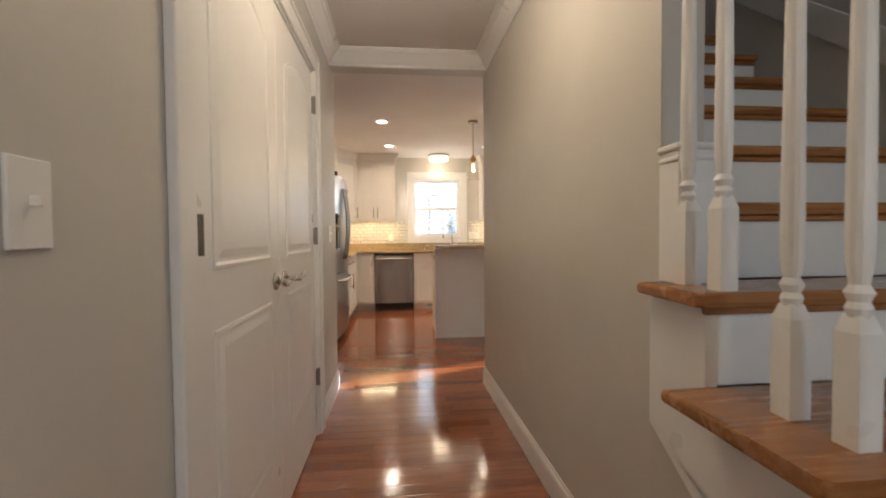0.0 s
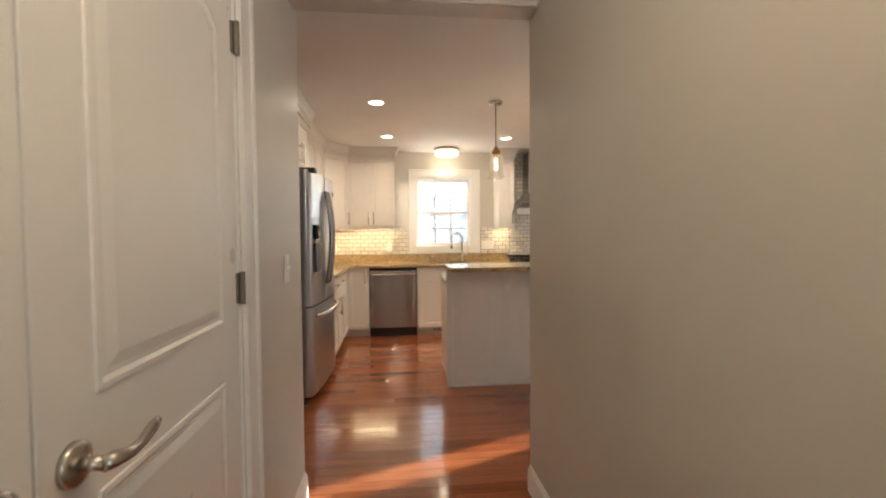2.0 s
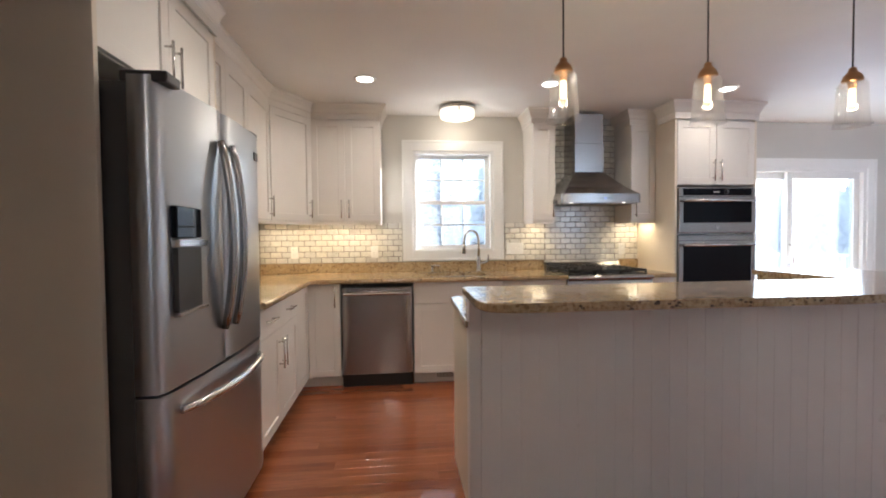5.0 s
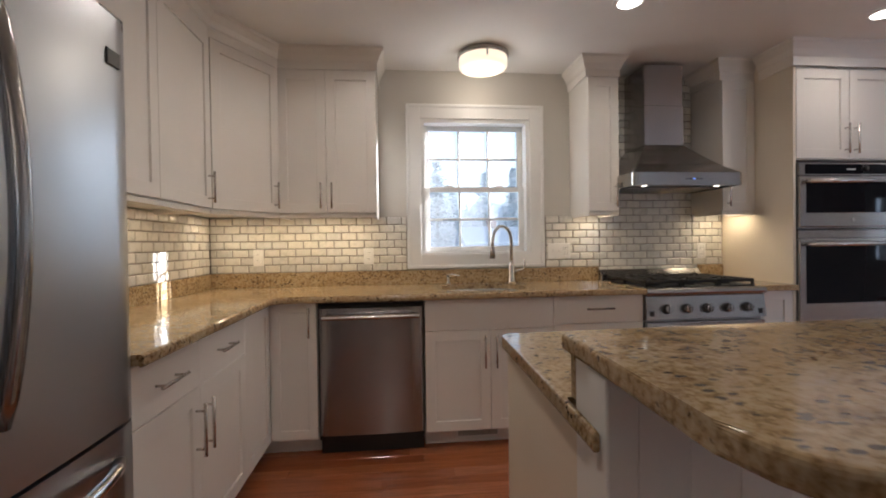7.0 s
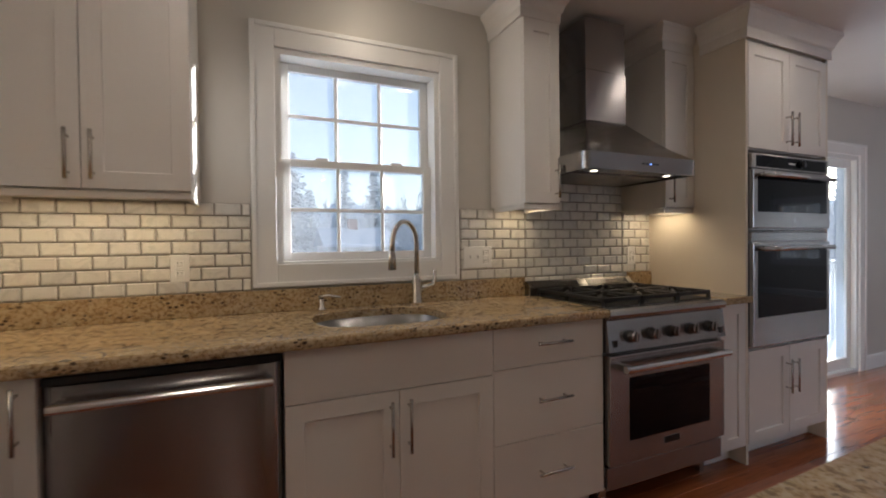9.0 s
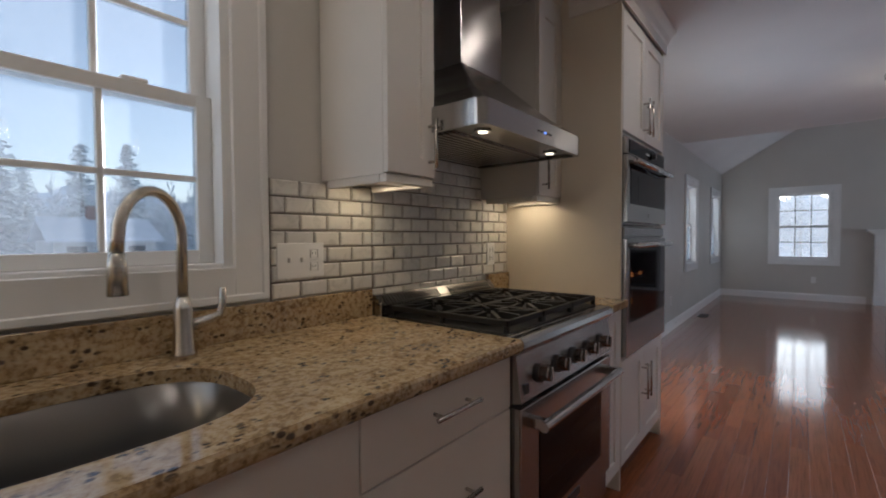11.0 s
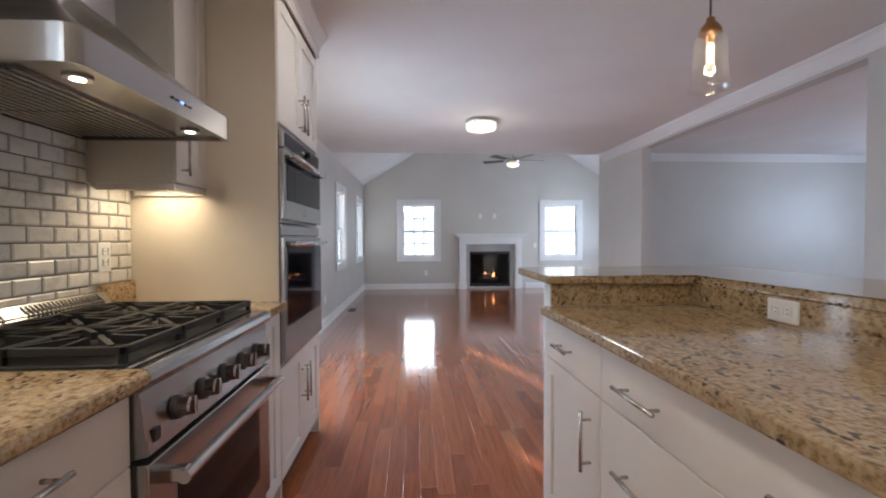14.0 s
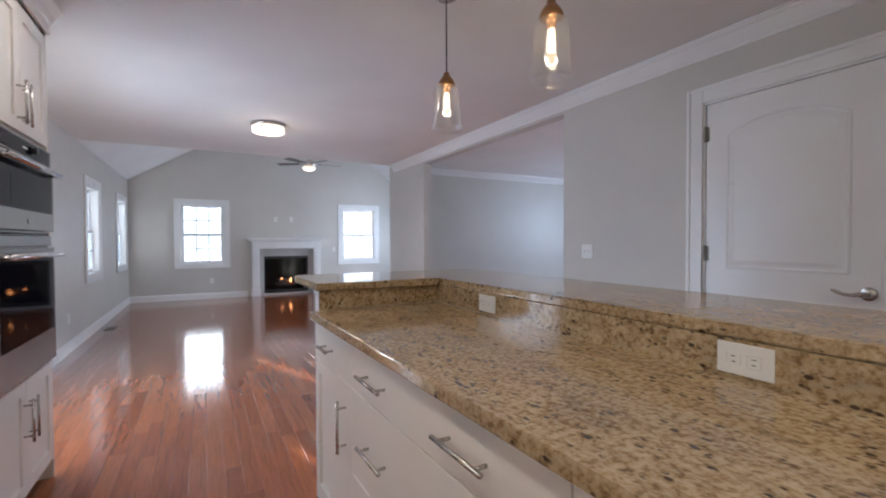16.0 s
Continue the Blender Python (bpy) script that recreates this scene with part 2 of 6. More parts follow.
BRASS = material("aged_brass", (0.42, 0.24, 0.12), 0.3, 1.0)[0]
STONE_TILE = paint("grey_marble_surround", (0.42, 0.41, 0.39), 0.25, 0.1, 0.15)
SNOW = paint("snow", (0.78, 0.80, 0.83), 0.9, 0.3)
ROOFING = paint("snowy_roof", (0.62, 0.64, 0.68), 0.9, 0.3, 0.1)
SIDING = paint("house_siding", (0.45, 0.43, 0.42), 0.8, 0.2)
BARK = paint("bark", (0.09, 0.07, 0.055), 0.9, 0.6, 0.3)
# needles and twigs paled to grey-blue: aerial haze put into their colour
NEEDLES = paint("haze_pale_needles", (0.47, 0.51, 0.54), 0.8, 0.4, 0.2)
TWIGS = paint("haze_pale_twigs", (0.55, 0.56, 0.58), 0.9, 0.5, 0.3)
# aerial haze painted as a pale blue-grey that glows a little
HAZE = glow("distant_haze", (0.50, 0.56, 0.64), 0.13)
BRICK = paint("chimney_brick", (0.30, 0.16, 0.12), 0.9, 0.5, 0.2)

# ---- building tools ----
ORIGIN = {}


def thing(name, label, category, at=(0, 0, 0), group="", kind=""):
    ob = new(name)
    ob.empty_display_size = 0.1
    ob.location = at
    ORIGIN[ob] = Vector(at)
    return tagged(ob, label, category, group, kind)


def finish(bm, name, mat, at, smooth=False):
    bmesh.ops.recalc_face_normals(bm, faces=bm.faces[:])
    if at.length:
        bmesh.ops.translate(bm, verts=bm.verts[:], vec=-at)
    me = bpy.data.meshes.new(name)
    for f in bm.faces:
        f.smooth = smooth
    bm.to_mesh(me)
    bm.free()
    me.materials.append(mat)
    return me


def part(name, bm, mat, parent, label="", smooth=False):
    """Links a bmesh, drawn in world places, as one mesh under a thing or part."""
    at = ORIGIN[parent]
    ob = new(name, finish(bm, name, mat, at, smooth))
    ob.parent = parent
    ORIGIN[ob] = at
    return tagged(ob, label)


def solid(name, bm, mat, label, category, kind="", group="", smooth=False):
    """A one-mesh thing, its origin at the middle of its base."""
    bm.verts.ensure_lookup_table()
    lo = Vector([min(v.co[i] for v in bm.verts) for i in range(3)])
    hi = Vector([max(v.co[i] for v in bm.verts) for i in range(3)])
    at = Vector(((lo.x + hi.x) / 2, (lo.y + hi.y) / 2, lo.z))
    if kind == "structure":
        at = Vector((0, 0, 0))
    ob = new(name, finish(bm, name, mat, at, smooth))
    ob.location = at
    ORIGIN[ob] = at
    return tagged(ob, label, category, group, kind)


class Face:
    """A front: u along it, o out of it, z up. Drawn from a plan point with two plan directions."""

    def __init__(self, x, y, u, o):
        self.p, self.u, self.o = Vector((x, y)), Vector(u), Vector(o)

    def at(self, u, o, z):
        q = self.p + self.u * u + self.o * o
        return Vector((q.x, q.y, z))


WORLD = Face(0, 0, (1, 0), (0, 1))


def hexa(bm, pts, bev=0.0, seg=1):
    vs = [bm.verts.new(p) for p in pts]
    fs = [bm.faces.new([vs[i] for i in q]) for q in ((0, 1, 2, 3), (7, 6, 5, 4), (0, 4, 5, 1), (1, 5, 6, 2), (2, 6, 7, 3), (3, 7, 4, 0))]
    if bev > 0:
        es = {e for f in fs for e in f.edges}
        bmesh.ops.bevel(bm, geom=list(es), offset=bev, offset_type="OFFSET", segments=seg, profile=0.5, affect="EDGES")
    return bm


def fbox(bm, F, u0, u1, o0, o1, z0, z1, bev=0.0, seg=1):
    a = F.at
    return hexa(bm, [a(u0, o0, z0), a(u1, o0, z0), a(u1, o1, z0), a(u0, o1, z0), a(u0, o0, z1), a(u1, o0, z1), a(u1, o1, z1), a(u0, o1, z1)], bev, seg)


def box(x0, x1, y0, y1, z0, z1, bev=0.0, seg=1, bm=None):
    return fbox(bm or bmesh.new(), WORLD, x0, x1, y0, y1, z0, z1, bev, seg)


def tube(bm, pts, r, n=10, caps=True):
    """A round bar along points; r a number or one for each point."""
    pts = [Vector(p) for p in pts]
    rs = r if isinstance(r, (list, tuple)) else [r] * len(pts)
    rings = []
    ref = None
    for i, p in enumerate(pts):
        d = (pts[min(i + 1, len(pts) - 1)] - pts[max(i - 1, 0)]).normalized()
        if ref is None:
            ref = d.orthogonal().normalized()
        ref = (ref - d * ref.dot(d)).normalized()
        w = d.cross(ref)
        rings.append([bm.verts.new(p + (ref * math.cos(a) + w * math.sin(a)) * rs[i]) for a in (2 * math.pi * k / n for k in range(n))])
    for a, b in zip(rings, rings[1:]):
        for k in range(n):
            bm.faces.new((a[k], a[(k + 1) % n], b[(k + 1) % n], b[k]))
    if caps:
        bm.faces.new(rings[0][::-1])
        bm.faces.new(rings[-1])
    return bm


def lathe(bm, x, y, profile, n=24, axis=None):
    """Turned about an upright line, profile of (radius, z)."""
    rings = []
    for r, z in profile:
        rings.append([bm.verts.new((x + r * math.cos(2 * math.pi * k / n), y + r * math.sin(2 * math.pi * k / n), z)) for k in range(n)])
    for a, b in zip(rings, rings[1:]):
        for k in range(n):
            bm.faces.new((a[k], a[(k + 1) % n], b[(k + 1) % n], b[k]))
    bm.faces.new(rings[0][::-1])
    bm.faces.new(rings[-1])
    return bm


def prism(bm, outline, z0, z1, bev=0.0, seg=2):
    """A plan outline drawn up from z0 to z1, its top and bottom edges eased."""
    lo = [bm.verts.new((x, y, z0)) for x, y in outline]
    hi = [bm.verts.new((x, y, z1)) for x, y in outline]
    n = len(outline)
    top, bot = bm.faces.new(hi), bm.faces.new(lo[::-1])
    for k in range(n):
        bm.faces.new((lo[k], lo[(k + 1) % n], hi[(k + 1) % n], hi[k]))
    if bev > 0:
        bmesh.ops.bevel(bm, geom=list(top.edges) + list(bot.edges), offset=bev, offset_type="OFFSET", segments=seg, profile=0.5, affect="EDGES")
    return bm


def rounded(pts, radii, n=6):
    """A plan outline with some of its corners rounded."""
    out = []
    k = len(pts)
    for i, (p, r) in enumerate(zip(pts, radii)):
        p = Vector(p)
        if not r:
            out.append(tuple(p))
            continue
        a = (Vector(pts[i - 1]) - p).normalized()
        b = (Vector(pts[(i + 1) % k]) - p).normalized()
        for j in range(n + 1):
            t = j / n
            q = p + a * r * (1 - t) ** 2 + b * r * t ** 2
            out.append(tuple(q))
    return out


def sweep(bm, path, profile, closed=False):
    """A moulding: plan path, profile of (out to the left of the path, z)."""
    path = [Vector(p) for p in path]
    k = len(path)
    rings = []
    for i, p in enumerate(path):
        a = path[i - 1] if (i or closed) else None
        b = path[(i + 1) % k] if (i < k - 1 or closed) else None
        d1 = (p - a).normalized() if a is not None else (b - p).normalized()
        d2 = (b - p).normalized() if b is not None else d1
        n1, n2 = Vector((-d1.y, d1.x)), Vector((-d2.y, d2.x))
        m = (n1 + n2).normalized()
        m = m / max(0.3, m.dot(n1))
        rings.append([bm.verts.new((p.x + m.x * o, p.y + m.y * o, z)) for o, z in profile])
    pairs = list(zip(rings, rings[1:])) + ([(rings[-1], rings[0])] if closed else [])
    n = len(profile)
    for a, b in pairs:
        for j in range(n):
            bm.faces.new((a[j], b[j], b[(j + 1) % n], a[(j + 1) % n]))
    if not closed:
        bm.faces.new(rings[0])
        bm.faces.new(rings[-1][::-1])
    return bm


def loop_inset(loop, d):
    out = []
    k = len(loop)
    area = sum(loop[i - 1][0] * loop[i][1] - loop[i][0] * loop[i - 1][1] for i in range(k))
    s = 1 if area > 0 else -1
    for i in range(k):
        p, a, b = Vector(loop[i]), Vector(loop[i - 1]), Vector(loop[(i + 1) % k])
        d1, d2 = (p - a).normalized(), (b - p).normalized()
        n1, n2 = Vector((-d1.y, d1.x)) * s, Vector((-d2.y, d2.x)) * s
        m = (n1 + n2).normalized()
        m = m / max(0.4, m.dot(n1))
        out.append(tuple(p + m * d))
    return out


def relief(bm, F, loop, steps):
    """A moulded panel: rings of (inset, out) inside a loop of (u, z), capped."""
    rings = [[bm.verts.new(F.at(u, o, z)) for u, z in loop_inset(loop, d)] for d, o in steps]
    k = len(loop)
    for a, b in zip(rings, rings[1:]):
        for j in range(k):
            bm.faces.new((a[j], a[(j + 1) % k], b[(j + 1) % k], b[j]))
    bm.faces.new(rings[-1])
    return bm


def wall_boxes(bm, axis, a0, a1, t0, t1, z0, z1, holes=()):
    """A wall along an axis, with openings (a, b, z, z) cut through."""
    put = lambda p, q, lo, hi: box(p, q, t0, t1, lo, hi, bm=bm) if axis == "x" else box(t0, t1, p, q, lo, hi, bm=bm)
    at = a0
    for p, q, lo, hi in sorted(holes):
        if p > at:
            put(at, p, z0, z1)
        if lo > z0:
            put(p, q, z0, lo)
        if hi < z1:
            put(p, q, hi, z1)
        at = q
    if at < a1:
        put(at, a1, z0, z1)
    return bm


def bar_pull(parent, F, u, z, length, upright=True):
    """A bar handle on two posts."""
    bm = bmesh.new()
    h = length / 2
    if upright:
        ends, posts = ((u, z - h), (u, z + h)), ((u, z - h * 0.72), (u, z + h * 0.72))
    else:
        ends, posts = ((u - h, z), (u + h, z)), ((u - h * 0.72, z), (u + h * 0.72, z))
    tube(bm, [F.at(a, 0.052, b) for a, b in ends], 0.006, 8)
    for a, b in posts:
        tube(bm, [F.at(a, 0.02, b), F.at(a, 0.052, b)], 0.0048, 6)
    return part("handle", bm, NICKEL, parent, "brushed nickel bar handle", True)


def shaker(parent, F, u0, u1, z0, z1, name="door", pull=None, flat=False, stile=0.058):
    """A framed door or drawer front, its middle recessed."""
    g = 0.0015
    u0, u1, z0, z1 = u0 + g, u1 - g, z0 + g, z1 - g
    if pull and not isinstance(pull[0], tuple):
        pull = (pull,)
    bm = bmesh.new()
    if flat:
        fbox(bm, F, u0, u1, 0.001, 0.02, z0, z1, 0.002)
    else:
        s = stile
        loop = [(u0, z0), (u1, z0), (u1, z1), (u0, z1)]
        relief(bm, F, loop, ((0, 0.001), (0, 0.0184), (0.0016, 0.02), (s - 0.001, 0.02), (s, 0.0195), (s + 0.0015, 0.0112), (s + 0.003, 0.0105)))
    d = part(name, bm, CAB, parent)
    for p in pull or ():
        bar_pull(d, F, *p)
    return d

# ---- large structure ----
SOUTH, NORTH, EAST, WEST = 4.12, 8.17, 11.0, -1.16
HALL_L, HALL_R, HALL_END = -0.44, 0.68, 4.12
HEAD = 2.33
RIDGE_Y, EAVE_S = 5.15, 2.13
RIDGE_Z = CEIL + 0.62 * (NORTH - RIDGE_Y)
DEEP = -1.50
VAULT_X = 7.10

K_WIN = (0.292, 1.10, 1.122, 2.10)
SLIDER = (3.50, 5.25, 0.0, 1.96)
N_WINS = ((7.49, 8.26, 0.79, 1.97), (9.71, 10.59, 0.79, 1.97))
E_WINS = ((6.46, 7.30, 0.75, 2.01), (3.04, 3.90, 0.75, 2.01))
FIREBOX = (4.72, 5.68, 0.06, 0.88)
DINING = (3.25, 6.0, 0.0, 2.31)
BACK_DOOR = (1.205, 2.05, 0.0, 2.07)
ENTRY_WIN = (0.98, 1.66, 1.02, 2.22)
CLOSET = (1.86, 3.38, 0.0, 2.07)

floor = solid("floor", box(-1.66, 11.15, -1.72, 8.32, -0.25, -0.006), SHADOW_GAP, "dark underlay beneath glossy red-brown hardwood boards", "floor", "structure")


def wall(name, bm, mat=None, label="smooth wall in warm light grey paint"):
    return solid(name, bm, mat or WALL, label, "wall", "structure")


wall("wall_north", wall_boxes(bmesh.new(), "x", -1.66, 11.15, NORTH, NORTH + 0.15, 0, CEIL + 0.1, (K_WIN, SLIDER, *N_WINS)))
wall("wall_south", wall_boxes(bmesh.new(), "x", HALL_L, 7.28, SOUTH - 0.12, SOUTH, 0, CEIL + 0.1, ((HALL_L, HALL_R, 0, HEAD), BACK_DOOR, DINING)))
wall("wall_south_end", box(DEEP - 0.1, HALL_L, SOUTH - 0.12, 4.19, 0, CEIL + 0.1))
bm = wall_boxes(bmesh.new(), "y", EAVE_S, NORTH, EAST, EAST + 0.15, 0, CEIL, (*E_WINS, FIREBOX))
tri = [(EAVE_S - 0.05, CEIL), (NORTH + 0.05, CEIL), (RIDGE_Y, RIDGE_Z + 0.05)]
va = [bm.verts.new((EAST, y, z)) for y, z in tri]
vb = [bm.verts.new((EAST + 0.15, y, z)) for y, z in tri]
bm.faces.new(va), bm.faces.new(vb[::-1])
for k in range(3):
    bm.faces.new((va[k], va[(k + 1) % 3], vb[(k + 1) % 3], vb[k]))
wall("wall_east", bm)
wall("wall_living_south", wall_boxes(bmesh.new(), "x", 7.28, 11.15, EAVE_S - 0.12, EAVE_S, 0, CEIL + 0.1, ((8.4, 9.9, 0.75, 2.01),)))
wall("wall_between", box(7.02, 7.28, -0.6, SOUTH - 0.12, 0, CEIL + 0.1))
bm = bmesh.new()
va = [bm.verts.new((VAULT_X - 0.1, y, z)) for y, z in [(EAVE_S, CEIL + 0.1), (NORTH, CEIL + 0.1), (RIDGE_Y, RIDGE_Z + 0.1)]]
vb = [bm.verts.new((VAULT_X - 0.005, v.co.y, v.co.z)) for v in va]
bm.faces.new(va), bm.faces.new(vb[::-1])
for k in range(3):
    bm.faces.new((va[k], va[(k + 1) % 3], vb[(k + 1) % 3], vb[k]))
wall("wall_above_vault", bm)
wall("wall_west", box(WEST - 0.12, WEST, 6.275, NORTH, 0, CEIL))
wall("wall_alcove", box(DEEP - 0.12, DEEP, SOUTH, 6.275, 0, CEIL))
wall("wall_alcove_side", box(DEEP, WEST, 6.26, 6.275, 0, CEIL))
wall("wall_hall_left", wall_boxes(bmesh.new(), "y", -1.6, SOUTH - 0.12, HALL_L - 0.12, HALL_L, 0, CEIL + 0.1, (CLOSET,)))
wall("wall_hall_right", box(HALL_R, HALL_R + 0.115, 1.87, SOUTH - 0.12, 0, 4.9))
wall("wall_closet_back", box(-1.2, -1.1, 1.6, 3.7, 0, CEIL))
wall("wall_entry", wall_boxes(bmesh.new(), "x", -0.6, 2.0, -1.72, -1.6, 0, 4.9, (ENTRY_WIN,)))
wall("wall_stair", box(1.80, 1.92, -1.6, 4.0, 0, 4.9))
wall("wall_stair_top", box(0.80, 1.80, 3.92, 3.998, 0, 4.9))
wall("wall_dining_west", box(2.75, 2.87, -0.6, SOUTH - 0.12, 0, CEIL))
wall("wall_dining_south", box(2.75, 7.28, -0.72, -0.6, 0, CEIL))
wall("wall_upper_floor", box(HALL_R - 0.02, HALL_R + 0.1, -1.6, 1.868, CEIL + 0.1, 4.9))


def ceiling(name, bm, label="smooth white painted ceiling"):
    return solid(name, bm, CEILING, label, "ceiling", "structure")


ceiling("ceiling_kitchen", box(-1.66, VAULT_X, SOUTH, NORTH, CEIL, CEIL + 0.09))
ceiling("ceiling_hall", box(HALL_L - 0.1, HALL_R, -1.6, SOUTH - 0.12, CEIL, CEIL + 0.09))
ceiling("ceiling_stair", box(HALL_R, 1.92, -1.7, 4.0, 4.9, 5.0))
ceiling("ceiling_dining", box(2.75, 7.02, -0.6, SOUTH - 0.12, CEIL, CEIL + 0.09))
bm = bmesh.new()
for y, s in ((NORTH, 0.15), (EAVE_S, -0.15)):
    hexa(bm, [(VAULT_X - 0.002, y, CEIL), (EAST, y, CEIL), (EAST, RIDGE_Y, RIDGE_Z), (VAULT_X - 0.002, RIDGE_Y, RIDGE_Z),
              (VAULT_X - 0.002, y + s, CEIL + 0.1), (EAST, y + s, CEIL + 0.1), (EAST, RIDGE_Y, RIDGE_Z + 0.15), (VAULT_X - 0.002, RIDGE_Y, RIDGE_Z + 0.15)])
ceiling("ceiling_vault", bm, "white sloped cathedral ceiling of the living room")


# mouldings
BASE = [(0, 0.0), (0.014, 0.0), (0.014, 0.095), (0.011, 0.112), (0.006, 0.12), (0.004, 0.13), (0, 0.13)]
CROWN = [(0, CEIL - 0.105), (0.008, CEIL - 0.105), (0.010, CEIL - 0.092), (0.022, CEIL - 0.083), (0.040, CEIL - 0.058), (0.062, CEIL - 0.030),
         (0.074, CEIL - 0.024), (0.076, CEIL - 0.012), (0.086, CEIL - 0.010), (0.086, CEIL - 0.0005), (0, CEIL - 0.0005)]


def moulding(name, path, profile, label, category="trim"):
    """Its path keeps the room on the left."""
    return solid(name, sweep(bmesh.new(), path, profile), TRIM, label, category, "structure")


base_label = "white painted baseboard along the floor"
crown_label = "white moulded crown along the ceiling"
for p in ([(HALL_R, 1.88), (HALL_R, SOUTH + 0.001)], [(HALL_L, 4.19), (HALL_L, 3.47)], [(HALL_L, 1.77), (HALL_L, -1.6)],
          [(6.0, SOUTH), (7.28, SOUTH)], [(2.17, SOUTH), (3.25, SOUTH)], [(HALL_R, SOUTH), (1.14, SOUTH)], [(DEEP, 4.19), (HALL_L, 4.19)],
          [(EAST, 6.02), (EAST, NORTH), (5.35, NORTH)], [(7.28, SOUTH - 0.12), (7.28, EAVE_S), (EAST, EAVE_S), (EAST, 4.33)],
          [(2.87, -0.6), (7.02, -0.6), (7.02, SOUTH - 0.12)]):
    moulding("baseboard", p, BASE, base_label)
moulding("crown_trim", [(HALL_R - 0.6, SOUTH), (VAULT_X - 0.02, SOUTH)], CROWN, crown_label)
moulding("crown_trim", [(HALL_R, 1.87), (HALL_R, SOUTH - 0.121), (HALL_L, SOUTH - 0.121), (HALL_L, -1.6)], CROWN, crown_label)
moulding("crown_trim", [(2.87, -0.6), (7.02, -0.6), (7.02, SOUTH - 0.121), (2.87, SOUTH - 0.121)], CROWN, crown_label)
N = Face(0, NORTH, (1, 0), (0, -1))
S = Face(0, SOUTH, (1, 0), (0, 1))
E = Face(EAST, 0, (0, 1), (-1, 0))
HL = Face(HALL_L, 0, (0, 1), (1, 0))


def casing(bm, F, u0, u1, z0, z1, w=0.09, sill=False):
    """Flat casing with a raised back band round an opening."""
    legs = z0 - (w if sill else 0)
    for a, b in ((u0 - w, u0 + 0.004), (u1 - 0.004, u1 + w)):
        fbox(bm, F, a, b, 0.0, 0.016, legs, z1 + w, 0.002)
    fbox(bm, F, u0 + 0.004, u1 - 0.004, 0.0, 0.0158, z1 - 0.004, z1 + w, 0.002)
    fbox(bm, F, u0 - w - 0.008, u0 - w + 0.014, 0.0, 0.024, legs, z1 + w + 0.008, 0.003)
    fbox(bm, F, u1 + w - 0.014, u1 + w + 0.008, 0.0, 0.024, legs, z1 + w + 0.008, 0.003)
    fbox(bm, F, u0 - w + 0.014, u1 + w - 0.014, 0.0, 0.0238, z1 + w - 0.014, z1 + w + 0.008, 0.003)
    if sill:
        fbox(bm, F, u0 + 0.004, u1 - 0.004, 0.0, 0.0158, z0 - w, z0 + 0.004, 0.002)
        fbox(bm, F, u0 - w - 0.008, u1 + w + 0.008, 0.0, 0.0236, z0 - w - 0.008, z0 - w + 0.014, 0.003)
    return bm


def window(name, F, u0, u1, z0, z1, cols=3):
    w = thing(name, "white double-hung window with divided panes in the wall", "window", F.at((u0 + u1) / 2, 0, z0), kind="structure")
    part("window_frame", casing(bmesh.new(), F, u0, u1, z0, z1, sill=True), TRIM, w)
    bm = bmesh.new()
    j = 0.03
    fbox(bm, F, u0, u0 + j, -0.15, 0.002, z0, z1)
    fbox(bm, F, u1 - j, u1, -0.15, 0.002, z0, z1)
    fbox(bm, F, u0 + j, u1 - j, -0.15, 0.001, z1 - j, z1)
    part("window_jamb", bm, TRIM, w)
    part("window_sill", fbox(bmesh.new(), F, u0 + j, u1 - j, -0.15, 0.001, z0, z0 + 0.016, 0.002), TRIM, w)
    a, b, lo, hi = u0 + j, u1 - j, z0 + 0.016, z1 - j
    mid = lo + (hi - lo) * 0.49
    for nm, s0, s1, o in (("upper_sash", mid - 0.015, hi, -0.125), ("lower_sash", lo, mid + 0.02, -0.09)):
        bm = bmesh.new()
        r = 0.042
        fbox(bm, F, a, a + r, o, o + 0.032, s0, s1, 0.002)
        fbox(bm, F, b - r, b, o, o + 0.032, s0, s1, 0.002)
        fbox(bm, F, a + r, b - r, o, o + 0.0318, s0, s0 + r * 0.9, 0.002)
        fbox(bm, F, a + r, b - r, o, o + 0.0318, s1 - r * 0.85, s1, 0.002)
        p, q, s, t = a + r, b - r, s0 + r * 0.9, s1 - r * 0.85
        for k in range(1, cols):
            c = p + (q - p) * k / cols
            fbox(bm, F, c - 0.008, c + 0.008, o + 0.004, o + 0.026, s, t, 0.002)
        c = (s + t) / 2
        fbox(bm, F, p, q, o + 0.005, o + 0.025, c - 0.008, c + 0.008, 0.002)
        sash = part(nm, bm, TRIM, w)
        g = part("pane", fbox(bmesh.new(), F, p - 0.004, q + 0.004, o + 0.014, o + 0.017, s - 0.004, t + 0.004), PANE, sash, "clear window glass")
        g.visible_shadow = False
        if nm == "lower_sash":
            bm = bmesh.new()
            for c in ((a * 3 + b) / 4, (a + 3 * b) / 4):
                fbox(bm, F, c - 0.03, c + 0.03, o + 0.006, o + 0.03, s1, s1 + 0.012, 0.003)
            part("sash_lock", bm, TRIM, sash)
    return w


window("window_1", N, *K_WIN)
for k, r in enumerate(N_WINS):
    window("window_%d" % (k + 2), N, *r)
for k, r in enumerate(E_WINS):
    window("window_%d" % (k + 4), E, *r)
# unseen entry window, added to bring cool daylight onto the stairs
window("window_6", Face(0, -1.6, (1, 0), (0, 1)), *ENTRY_WIN)


